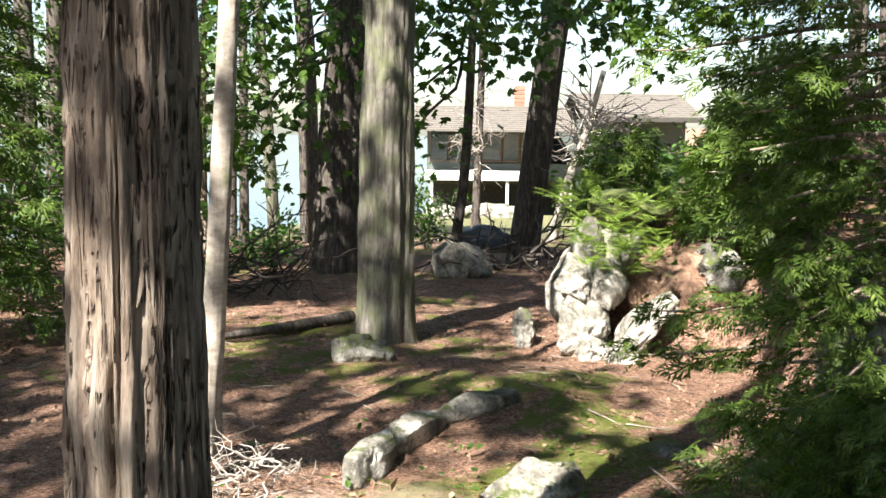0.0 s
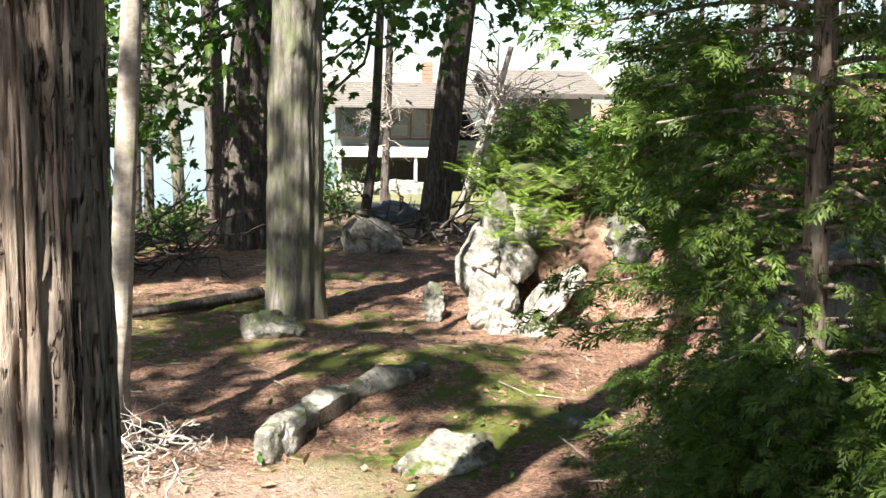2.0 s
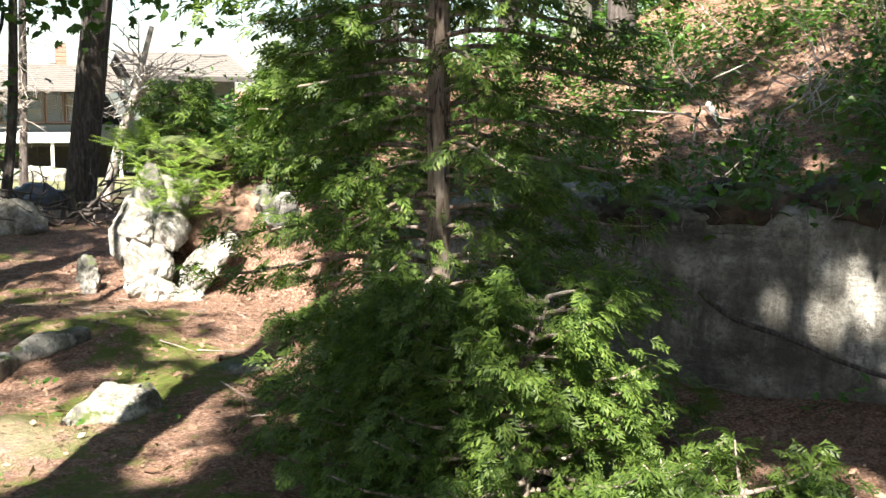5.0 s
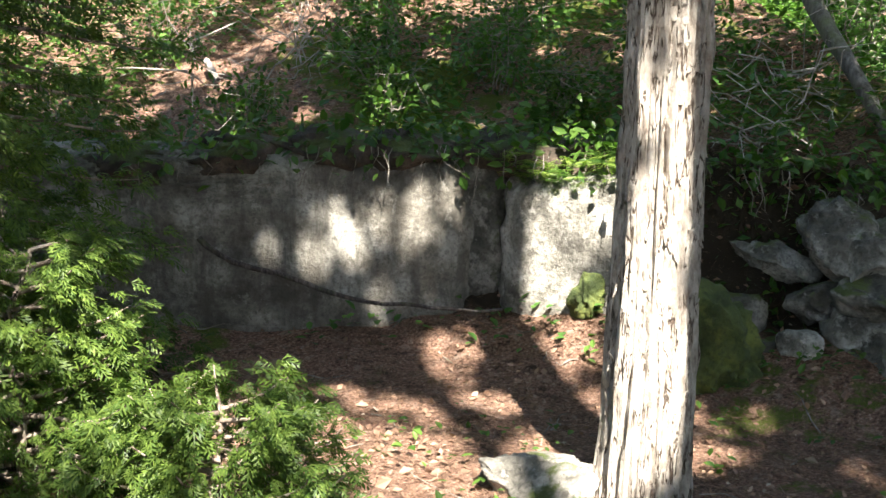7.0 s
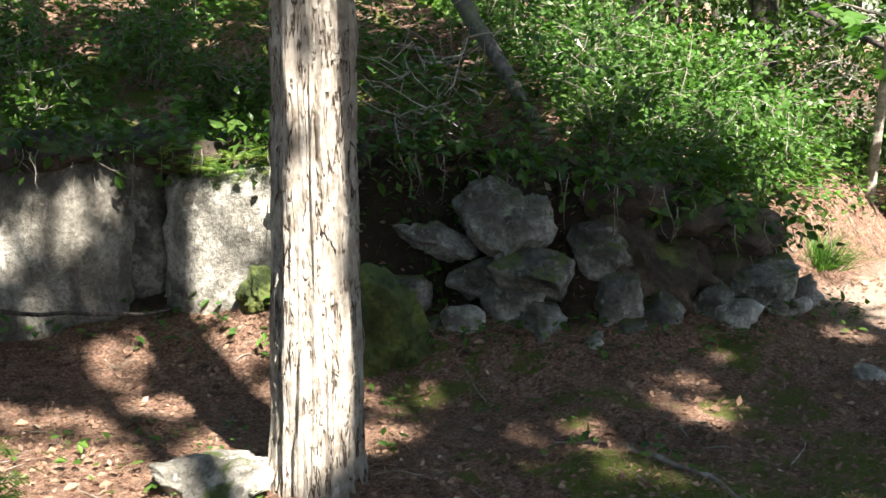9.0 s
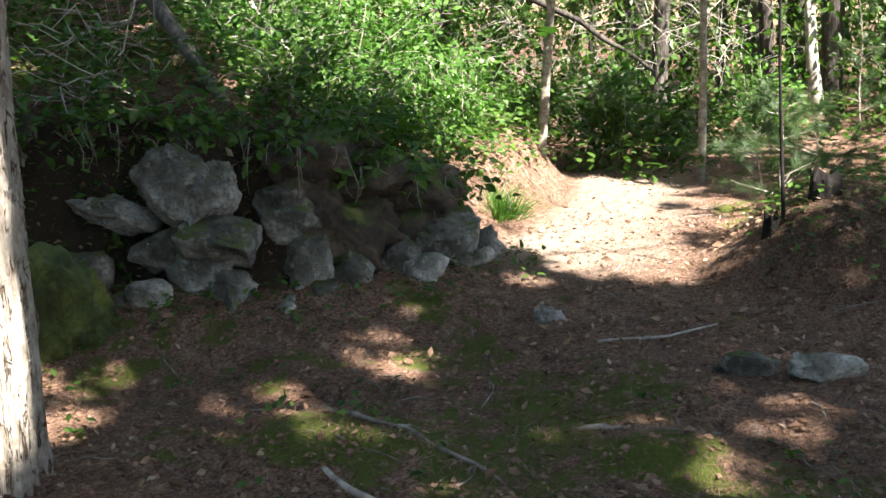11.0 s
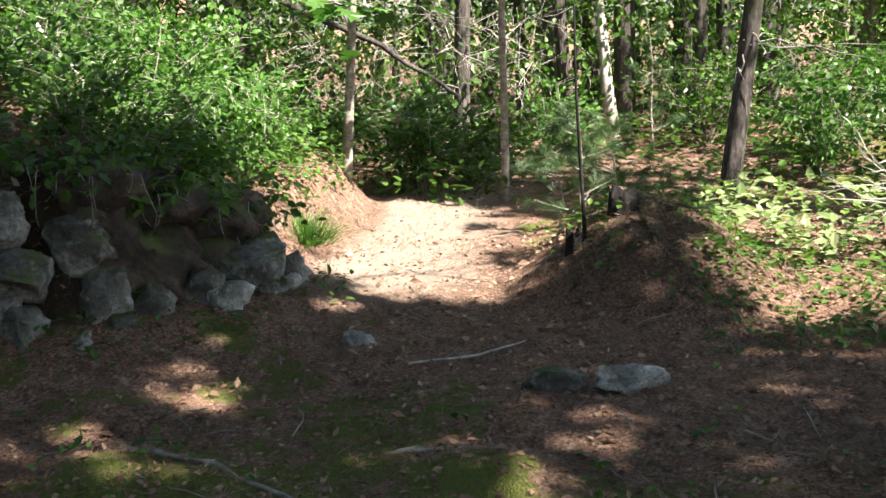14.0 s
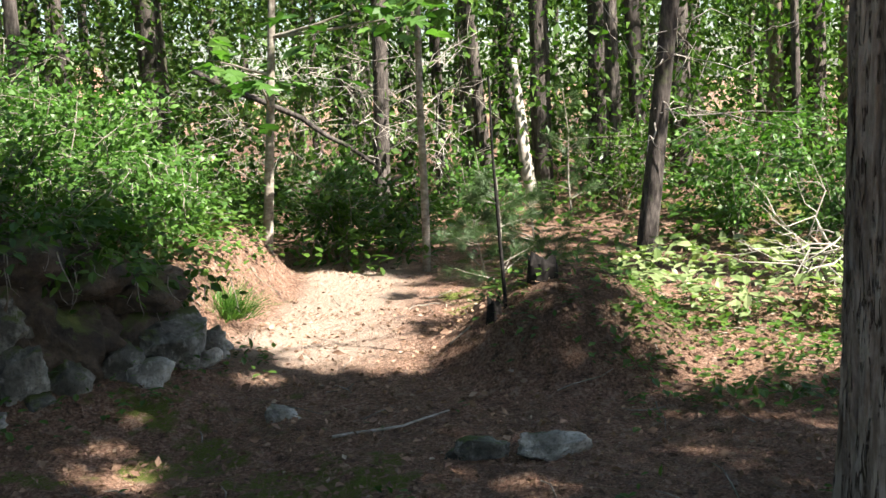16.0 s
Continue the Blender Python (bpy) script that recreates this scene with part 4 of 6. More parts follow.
tree("tree", (-1.19, 12.55), (0.055, 0.0), 13.0, 0.25, M_DARK_BARK, "thick dark furrowed tree behind the maple", 64, 72, 0.018, 0.06, 5.0, clumps=50, crown_at=10.0, flare=0.3,
     hang=aloft(12.0, ((-0.17, 0.09), (-0.135, 0.06), (-0.185, 0.02), (-0.115, 0.105), (-0.15, -0.005), (-0.20, 0.07), (-0.10, 0.07), (-0.13, 0.02), (-0.16, 0.12), (-0.19, -0.03))))
tree("tree", (1.02, 13.53), (0.115, 0.0), 13.0, 0.18, M_DARK_BARK, "dark leaning tree in front of the house", 65, 48, 0.008, 0.08, 5.0, clumps=44, crown_at=10.0, flare=0.25,
     limbs=((2.8, (2.4, 13.2, 3.5), 0.05), (3.2, (0.4, 13.0, 4.2), 0.05)),
     hang=aloft(11.5, ((0.115, 0.105), (0.15, 0.095), (0.185, 0.08), (0.21, 0.115), (0.17, 0.12), (0.13, 0.125), (0.24, 0.10), (0.065, 0.075), (0.05, 0.10))))
tree("tree", (0.13, 13.08), (0.09, 0.0), 7.0, 0.062, M_DARK_BARK, "slim dark crooked sapling near the dark tree", 66, 20, 0.003, 0.1, 4.0, clumps=20, crown_at=6.0, spread_r=1.6, bow=0.05,
     hang=aloft(13.0, ((-0.015, 0.105), (0.01, 0.085), (-0.025, 0.12), (0.03, 0.11), (-0.03, 0.02), (-0.02, 0.07), (0.045, 0.07), (-0.03, -0.01))))
tree("tree", (0.64, 17.57), (0.03, 0.0), 7.0, 0.07, M_DARK_BARK, "slim spruce with bare lower twigs", 67, 16, 0.003, 0.1, 4.0, clumps=16, crown_at=6.5, spread_r=1.0, leafmat=M_PINE)
tree("tree", (-1.98, 18.5), (-0.03, 0.0), 12.0, 0.17, M_DARK_BARK, "dark tree by the lake shore", 68, 24, 0.01, 0.15, 4.5, clumps=40, crown_at=9.0)
tree("tree", (-2.57, 18.45), (-0.06, 0.0), 10.0, 0.10, M_GREY_BARK, "slim leaning tree by the lake shore", 69, 20, 0.006, 0.15, 4.5, clumps=30, crown_at=8.0)
tree("tree", (-2.92, 17.4), (0.0, 0.0), 10.0, 0.07, M_DARK_BARK, "slim dark tree by the lake shore", 70, 16, 0.005, 0.2, 4.5, clumps=30, crown_at=7.0)
tree("tree", (-3.75, 21.3), (0.01, 0.0), 11.0, 0.10, M_DARK_BARK, "dark tree by the lake shore", 71, 16, 0.005, 0.2, 4.5, clumps=30, crown_at=7.0)
T9 = (3.158, 1.062)
tree("cedar_tree", T9, (0.012, -0.025), 9.0, 0.152, M_PALE_BARK, "sunlit cedar trunk with pale flaking strips of bark", 72, 160, 0.022, 0.018, 2.4, clumps=40, crown_at=8.5, flare=0.32, bow=0.03, shreds=420)
T10 = (3.78, -3.08)
tree("cedar_tree", T10, (0.02, -0.02), 9.5, 0.15, M_CEDAR_BARK, "dark shaded cedar trunk beside the trail", 73, 128, 0.014, 0.03, 2.4, clumps=40, crown_at=8.5, flare=0.35, shreds=200)

# trees down the trail
for k, (b, lean, r0, mat, label) in enumerate([
    ((9.76, -3.36), (0.0, -0.115), 0.085, M_DARK_BARK, "leaning brown cedar beside the trail"),
    ((14.4, 1.85), (0.0, 0.0), 0.18, M_DARK_BARK, "thick dark trunk behind the shrubs"),
    ((14.74, -1.70), (0.0, 0.01), 0.075, M_DARK_BARK, "dark straight trunk in the woods"),
    ((14.72, -2.10), (0.0, 0.0), 0.13, M_GREY_BARK, "grey double trunk in the woods"),
    ((13.05, -3.68), (0.0, 0.01), 0.085, M_DARK_BARK, "dark straight trunk in the woods"),
    ((15.04, -6.13), (0.0, -0.01), 0.12, M_CEDAR_BARK, "brown straight trunk in the woods"),
    ((14.75, -6.97), (0.0, -0.01), 0.10, M_CEDAR_BARK, "brown straight trunk in the woods"),
    ((17.7, -0.30), (0.0, 0.0), 0.14, M_DARK_BARK, "dark trunk deep in the woods"),
    ((12.4, -5.6), (0.0, 0.02), 0.05, M_DARK_BARK, "slim dark trunk in the woods"),
    ((11.6, 2.6), (0.02, 0.01), 0.08, M_DARK_BARK, "dark trunk above the bank"),
    ((8.6, 5.2), (0.0, 0.02), 0.17, M_GREY_BARK, "grey trunk high on the slope"),
    ((5.6, 9.6), (0.0, 0.0), 0.14, M_GREY_BARK, "grey trunk on top of the slope"),
    ((10.6, 6.0), (0.0, 0.0), 0.12, M_DARK_BARK, "dark trunk on the wooded slope"),
]):
    tree("tree", b, lean, 10.0, r0, mat, label, 80 + k, 20, 0.05 * r0, 0.12, 5.0, clumps=55, crown_at=7.6, spread_r=2.8, leaves=90, group="trees along the trail")

# unseen trees added round the clearing, whose crowns shade it
for k, b in enumerate([(-3.5, -4.5), (-6.5, -1.2), (-5.0, -8.0), (-0.8, -7.2), (4.9, -9.6), (7.0, -8.5), (-3.0, -12.0), (1.5, -12.0), (-5.6, 4.8), (-2.4, -1.6), (1.4, -4.4), (7.3, -6.6)]):
    tree("tree", b, (0.01, 0.0), 12.0, 0.16, M_GREY_BARK, "unseen leafy tree added to shade the clearing", 120 + k, 18, 0.008, 0.25, 4.0, clumps=85, crown_at=9.0 + (k % 3), spread_r=3.1, leaves=115, size=0.205, group="trees round the clearing")

# more unseen trees, set where the floor and slope need deeper shade
for k, (b, lean, at) in enumerate([((0.2, -3.9), (0.10, 0.16), 9.0), ((1.6, -6.3), (0.0, 0.02), 9.5), ((-1.6, -5.6), (0.03, 0.05), 10.5), ((3.4, -5.4), (-0.03, 0.0), 8.5)]):
    tree("tree", b, lean, 12.0, 0.13, M_GREY_BARK, "unseen leafy tree added to shade the clearing", 150 + k, 16, 0.006, 0.25, 4.0, clumps=90, crown_at=at, spread_r=2.9, leaves=115, size=0.205, group="trees round the clearing")


# saplings
def sapling(base, top, r0, mat, label, seed, leaves=0, leafsize=0.1, mat_leaf=None, shape=None, zones=(), name="sapling", wob=0.04):
    z0 = hz(*base) - 0.05
    ob = thing(name, (base[0], base[1], z0), label, "sapling")
    o = np.array(ob.location)
    path = bent((0, 0, 0), np.array(top) - o, 14, 0, wob, seed)
    part("stem", fill("stem", *tube(path, np.linspace(r0, r0 * 0.45, 14), 10, r0 * 0.05, seed), mat), ob)
    r = np.random.default_rng(seed)
    if leaves:
        cs = []
        for c, rad in zones:
            c = np.array(c)
            i = np.argmin(np.abs(path[:, 2] - (c - o)[2] + 0.1))
            part("twig", fill("twig", *tube(bent(path[i], c - o, 6, 0, 0.03, seed), np.linspace(r0 * 0.4, 0.004, 6), 5), mat), ob)
            cs.append(c + r.normal(size=(leaves, 3)) * rad * np.array([1, 1, 0.45]))
        p = np.concatenate(cs)
        w = r.normal(size=p.shape) * np.array([1, 1, 0.2]) + np.array([0, 0, -0.4])
        v, f = strew(shape or MAPLE, p, w, r.uniform(0.6, 1.2, len(p)) * leafsize, 0.75, r)
        part("foliage", fill("foliage", v - o, f, mat_leaf or M_FRESH, False), ob)
    return ob


sapling((9.74, -1.44), (9.74, -1.50, 4.2), 0.036, M_SAPLING, "slim bare grey sapling at the end of the sunlit trail", 91)
sapling((9.25, -0.13), (9.27, -0.40, 4.0), 0.042, M_SAPLING, "slim young maple with big bright leaves", 92, 16, 0.22, M_FRESH, MAPLE,
        (((9.2, 0.25, 1.75), 0.3), ((9.0, -0.75, 2.0), 0.32), ((8.8, -0.2, 1.55), 0.25), ((9.0, -1.1, 2.1), 0.3), ((9.3, -0.5, 2.6), 0.4), ((8.7, -1.5, 2.0), 0.25)))
sapling((5.45, 3.45), (5.42, 3.38, 1.22), 0.008, M_SAPLING, "maple seedling with a whorl of sunlit leaves", 96, 9, 0.15, M_FRESH, MAPLE, (((5.42, 3.38, 1.2), 0.12),), name="seedling")
sapling((6.25, 0.75), (6.2, 0.62, 0.86), 0.008, M_SAPLING, "broad-leaved maple seedling in the shade of the bank", 97, 12, 0.16, M_BROAD, MAPLE, (((6.18, 0.58, 0.82), 0.15), ((6.3, 0.45, 0.75), 0.12)), name="seedling")
sapling((6.33, -1.89), (6.36, -1.83, 1.5), 0.012, M_SHADE_BARK, "thin dark dead stem standing on the mound", 93, name="dead_sapling", wob=0.02)
sapling((2.06, 19.46), (2.85, 19.3, 2.6), 0.09, M_DEADWOOD, "leaning bleached dead tree in front of the house", 94, name="dead_tree")
sapling((13.18, -2.71), (13.3, -2.55, 1.75), 0.08, M_DEADWOOD, "pale broken dead trunk in the woods", 95, name="snag", wob=0.08)


def twigs(parent_name, label, centre, roots, seed, count=40, length=0.8, r0=0.006, mat=None, category="branch", way=(0, 0, 0), name="twig"):
    """A spray of bare twigs out of one or more roots."""
    r = np.random.default_rng(seed)
    ob = thing(parent_name, centre, label, category)
    o = np.array(centre)
    bits = []
    for k in range(count):
        a = np.array(roots[k % len(roots)]) + r.normal(size=3) * 0.05
        d = r.normal(size=3) * np.array([1, 1, 0.6]) + np.array(way)
        d = d / np.linalg.norm(d) * length * r.uniform(0.5, 1.2)
        lp = bent(a, a + d, 7, 0.0, 0.16 * length, seed + k)
        bits.append(tube(lp, np.linspace(r0 * r.uniform(0.6, 1.3), r0 * 0.3, 7), 5))
        for j in range(2):
            b = lp[r.integers(2, 6)]
            e = d * 0.35 + r.normal(size=3) * length * 0.2
            bits.append(tube(bent(b, b + e, 5, 0, 0.05, seed + k + j), np.linspace(r0 * 0.55, r0 * 0.2, 5), 4))
    v, f = merge(bits)
    part(name, fill(name, v - o, f, mat or M_DEADWOOD), ob)
    return ob


twigs("dead_branches", "bleached bare twigs of the dead tree", (2.6, 19.35, 1.6), [(2.55, 19.4, 1.35), (2.65, 19.4, 1.6), (2.75, 19.35, 1.9)], 201, 60, 1.1, 0.018, way=(0.25, 0, 0.25))
twigs("dead_branches", "bare twigs on the slim spruce", (0.68, 17.5, 1.8), [(0.66, 17.5, h) for h in (1.0, 1.3, 1.6, 1.9, 2.2, 2.6)], 202, 40, 0.55, 0.008, M_DEADWOOD)
twigs("dead_branches", "bare bleached cedar twigs beside the trail", (9.7, -3.5, 1.6), [(9.7, -3.5, h) for h in (1.1, 1.3, 1.6, 1.8)], 203, 12, 1.2, 0.007, way=(-0.1, -0.7, 0.1))
twigs("dead_branches", "pale dead twigs lying over the low plants", (7.35, -3.98, 0.35), [(7.35, -4.2, 0.25)], 204, 16, 0.7, 0.007, way=(0, 0.9, 0.15))
twigs("brush_pile", "dark heap of dead sticks between the trees", (-2.1, 10.5, 0.2), [(-2.6, 10.6, 0.15), (-2.1, 10.4, 0.2), (-1.6, 10.5, 0.2), (-3.0, 10.8, 0.15)], 205, 90, 0.9, 0.012, M_DARK_BARK, "brush pile", (0, 0, 0.2))
twigs("brush_pile", "small heap of dry twigs beside the slim tree", (-1.05, 4.65, 0.08), [(-1.15, 4.7, 0.05), (-0.95, 4.5, 0.05), (-1.1, 4.4, 0.05)], 206, 50, 0.22, 0.005, M_DEADWOOD, "brush pile", (0, 0, 0.3))
twigs("brush_pile", "dark sticks beside the grey boulder", (0.8, 12.9, 0.2), [(0.6, 12.9, 0.15), (1.0, 12.7, 0.2)], 207, 30, 1.0, 0.02, M_DARK_BARK, "brush pile", (0.3, 0, 0.1))
twigs("dead_branches", "grey tangled roots and sticks on the slope", (6.3, 2.0, 1.2), [(6.2, 1.9, 1.0), (5.9, 2.1, 1.0), (6.5, 2.3, 1.3)], 208, 40, 0.7, 0.008, M_DEADWOOD, way=(-0.3, 0, 0.1))
twigs("dead_branches", "dry sticks lying on the needle slope", (4.7, 5.4, 1.5), [(4.4, 5.8, 1.45), (4.9, 5.2, 1.5), (5.2, 5.6, 1.65)], 209, 24, 0.7, 0.007, M_DEADWOOD, way=(0.3, 0.2, 0.1))
twigs("dead_branches", "fine tangled dead twigs deep in the woods", (12.5, -0.6, 1.2), [(12.5, y, z) for y in (-1.6, -0.9, -0.2, 0.5) for z in (0.7, 1.2, 1.7)], 210, 110, 1.0, 0.005, M_DEADWOOD)


def stick(points, r0, label, mat=None, name="stick", seed=0, wob=0.03):
    bits = []
    for a, b in zip(points[:-1], points[1:]):
        bits.append(bent(a, b, 6, 0, 0, seed)[:-1])
    p = np.concatenate(bits + [np.array([points[-1]], float)])
    q = np.arange(len(p))[:, None] * np.array([[0.6, 0, 0]]) + seed
    p = p + wob * np.stack([vnoise(q, seed), vnoise(q, seed + 1), 0.5 * vnoise(q, seed + 2)], -1)
    ob = new(name, fill(name, *tube(p, np.linspace(r0, r0 * 0.5, len(p)), 10, r0 * 0.08, seed), mat or M_DEADWOOD))
    return tagged(ob, label, "log" if name == "log" else "stick")


def on(x, y, up=0.02):
    return (x, y, hz(x, y) + up)


stick([(3.15, 4.0, 0.50), (3.45, 3.72, 0.31), (3.75, 3.38, 0.17), (4.05, 3.02, 0.12), (4.35, 2.8, 0.10)], 0.016, "dark curved branch resting against the ledge", M_DARK_BARK, seed=5)
stick([(6.85, 2.52, 2.25), (6.35, 1.82, 1.50), (5.92, 1.22, 0.86)], 0.062, "weathered grey log leaning down the bank", M_GREY_BARK, "log", 6)
stick([on(5.05, -0.95), on(5.18, -1.28), on(5.38, -1.52)], 0.008, "pale bare stick on the trail", seed=7)
stick([on(-0.75, 8.8, 0.05), on(-1.9, 7.8, 0.05)], 0.05, "dark log lying on the needles", M_DARK_BARK, "log", 8)
stick([(12.0, 0.9, 1.75), (11.8, -0.2, 1.2), (11.6, -1.0, 0.7)], 0.035, "dark fallen branch hung up in the brush", M_DARK_BARK, "log", 9)
stick([on(3.05, -0.55), on(3.4, -0.1)], 0.018, "grey stick half buried in moss", seed=10)
stick([on(8.3, 2.0, 0.55), on(7.6, 1.4, 0.35), on(7.0, 1.2, 0.2)], 0.02, "pale dry branch in the shrubs", seed=11)
stick([on(5.0, 6.5, 0.1), on(4.7, 5.9, 0.08)], 0.03, "pale broken root on the slope", seed=12)

stick([on(3.86, 0.02, 0.0), on(3.82, -0.15, 0.01), on(3.72, -0.42, 0.0), on(3.5, -0.75, -0.01)], 0.013, "pale bare root crossing the mossy hump", M_SAPLING, seed=14)
stick([on(4.0, -0.95, 0.0), on(4.0, -1.2, 0.01), on(3.9, -1.5, 0.0)], 0.014, "thin root in the needle floor", M_SAPLING, seed=15)
stick([on(-0.9, 3.9), on(-0.87, 4.0, 0.12), on(-0.8, 4.05, 0.3)], 0.006, "bare dry shoot beside the twigs", seed=16)

# broken stump on the mound
for bx, by, hh, rr, sd in ((6.45, -2.12, 0.10, 0.07, 1), (6.30, -1.83, 0.09, 0.045, 2)):
    z = hz(bx, by)
    hs = np.linspace(-0.08, hh, 10)
    v, f = tube(np.stack([0 * hs, 0 * hs, hs], -1), np.linspace(rr * 1.25, rr * 0.9, 10), 24, 0.012, sd)
    top = v[:, 2] > hh - 0.001
    v[top, 2] += 0.06 * np.random.default_rng(sd).uniform(-1, 1, top.sum())
    bm = bmesh.new()
    st = new("stump", fill("stump", v, f, M_SHADE_BARK))
    st.location = (bx, by, z)
    bm.from_mesh(st.data)
    bmesh.ops.holes_fill(bm, edges=[e for e in bm.edges if e.is_boundary])
    bm.to_mesh(st.data)
    bm.free()
    tagged(st, "rotten broken stump on the mound beside the trail", "stump")


# ---------------------------------------------------------------- cedar foliage
def cedar(name, base, tall, reach, branches, per, seed, label, trunk_r, low=0.15, spray=0.17, droop=0.35, side=None, top_reach=0.35):
    z0 = hz(*base) - 0.05
    ob = thing(name, (base[0], base[1], z0), label, "cedar")
    r = np.random.default_rng(seed)
    path = bent((0, 0, 0), (0.05, 0.02, tall), 16, 0, 0.05, seed)
    part("trunk", fill("trunk", *tube(path, np.linspace(trunk_r, trunk_r * 0.25, 16), 16, trunk_r * 0.08, seed), M_CEDAR_BARK), ob)
    places, ways, wood = [], [], []
    for k in range(branches):
        h = low + (tall - low) * (k / branches) ** 1.15
        a = k * 2.4 + r.uniform(-0.3, 0.3)
        length = reach * (1 - (1 - top_reach) * h / tall) * r.uniform(0.65, 1.15)
        d = np.array([math.cos(a), math.sin(a), 0.0])
        if side is not None:
            length *= 1 + 0.45 * (d[0] * side[0] + d[1] * side[1])
        start = np.array([path[np.argmin(np.abs(path[:, 2] - h)), 0], path[np.argmin(np.abs(path[:, 2] - h)), 1], h])
        t = np.linspace(0, 1, 7)
        br = start + d * length * t[:, None]
        br[:, 2] += length * (0.25 * t - droop * 1.6 * t * t + 0.25 * t ** 4)
        wood.append(tube(br, np.linspace(0.008 + 0.006 * length, 0.003, 7), 5))
        u = r.uniform(0.22, 1.0, per) ** 0.75
        p = np.stack([np.interp(u, t, br[:, c]) for c in range(3)], -1)
        across = np.cross(d, (0, 0, 1.0))
        sway = r.normal(size=per)
        p += across * (sway * 0.10 * (1.1 - 0.6 * u) * length)[:, None] + r.normal(size=(per, 3)) * np.array([0.02, 0.02, 0.035])
        w = d * 0.8 + across * (np.sign(sway) * r.uniform(0.2, 0.9, per))[:, None] + np.array([0, 0, 1.0]) * r.normal(-0.12, 0.28, per)[:, None]
        places.append(p)
        ways.append(w)
    v, f = merge(wood)
    part("branch", fill("branch", v, f, M_CEDAR_BARK), ob, "fine brown branches")
    p, w = np.concatenate(places), np.concatenate(ways)
    kinds = SPRAYS if base[1] < 7 else LIGHT_SPRAYS
    pick = r.integers(0, len(kinds), len(p))
    v, f = merge([strew(kinds[k], p[pick == k], w[pick == k], r.uniform(0.6, 1.3, (pick == k).sum()) * spray, 0.55, r) for k in range(len(kinds))])
    part("foliage", fill("foliage", v, f, M_CEDAR, False), ob, "flat dark green cedar sprays")
    return ob


cedar("cedar_tree", (1.62, 3.85), 5.0, 1.08, 160, 66, 301, "dense young cedar with flat green sprays to the ground", 0.058, 0.15, 0.118, top_reach=0.85)
cedar("cedar_shrub", (1.30, 2.35), 0.95, 0.75, 56, 60, 302, "low bushy cedar with sunlit light green tips", 0.02, 0.05, 0.085, 0.15)
cedar("cedar_shrub", (1.62, 1.62), 0.50, 0.62, 40, 52, 303, "low spreading cedar seedling with bright tips", 0.015, 0.04, 0.082, 0.05)
cedar("cedar_shrub", (1.12, 2.8), 0.9, 0.68, 50, 60, 304, "low bushy cedar growing under the young cedar", 0.018, 0.05, 0.088, 0.2)
cedar("cedar_tree", (2.05, 7.9), 1.05, 0.6, 44, 26, 305, "small cedar on top of the bank", 0.03, 0.1, 0.16)
cedar("cedar_tree", (1.35, 8.7), 0.75, 0.6, 40, 22, 306, "low cedar behind the white outcrop", 0.02, 0.05, 0.16)
cedar("cedar_tree", (2.6, 8.6), 1.15, 0.8, 56, 26, 307, "young cedar on the bank towards the house", 0.04, 0.2, 0.18)

cedar("cedar_tree", (-3.55, 8.0), 4.5, 0.9, 100, 26, 308, "young cedar at the edge of the clearing", 0.05, 0.2, 0.2)
cedar("cedar_tree", (-4.6, 10.2), 6.0, 1.2, 110, 24, 309, "tall cedar towards the lake shore", 0.07, 0.3, 0.24)
cedar("cedar_tree", (-3.0, 14.5), 5.5, 1.0, 80, 24, 310, "dark cedar between the trees", 0.06, 1.2, 0.24)


# ---------------------------------------------------------------- shrubs and low plants
def shrub(base, radius, tall, count, size, mat, seed, label, shape=None, flat=0.5, name="shrub", stems=9, group=""):
    z0 = hz(*base)
    ob = thing(name, (base[0], base[1], z0), label, "shrub", group)
    r = np.random.default_rng(seed)
    tips, wood = [], []
    for k in range(stems):
        a = r.uniform(0, 2 * np.pi)
        e = np.array([math.cos(a) * radius * r.uniform(0.2, 0.8), math.sin(a) * radius * r.uniform(0.2, 0.8), tall * r.uniform(0.55, 1.0)])
        lp = bent((r.normal() * 0.04, r.normal() * 0.04, -0.05), e, 6, 0, 0.08, seed + k)
        wood.append(tube(lp, np.linspace(0.008, 0.003, 6), 4))
        for j in range(7):
            b = lp[r.integers(2, 6)]
            t = b + r.normal(size=3) * radius * np.array([0.38, 0.38, 0.22])
            t[2] = max(t[2], 0.04)
            wood.append(tube(bent(b, t, 4, 0, 0.02, seed + j), np.linspace(0.004, 0.0015, 4), 3))
            tips.append((b, t))
    per = count // len(tips)
    p, w = [], []
    for b, t in tips:
        u = r.uniform(0.1, 1.05, per)[:, None]
        p.append(b + (t - b) * u + r.normal(size=(per, 3)) * 0.045)
        w.append((t - b) * 1.5 + r.normal(size=(per, 3)) * 0.5 * np.linalg.norm(t - b) + np.array([0, 0, -0.03]))
    p, w = np.concatenate(p), np.concatenate(w)
    ok = p[:, 2] > -0.02
    p, w = p[ok], w[ok]
    v, f = strew(shape or LEAF4, p, w, r.uniform(0.6, 1.25, len(p)) * size, flat, r)
    wv, wf = merge(wood)
    part("stem", fill("stem", wv, wf, M_SAPLING), ob)
    part("foliage", fill("foliage", v, f, mat, False), ob)
    return ob


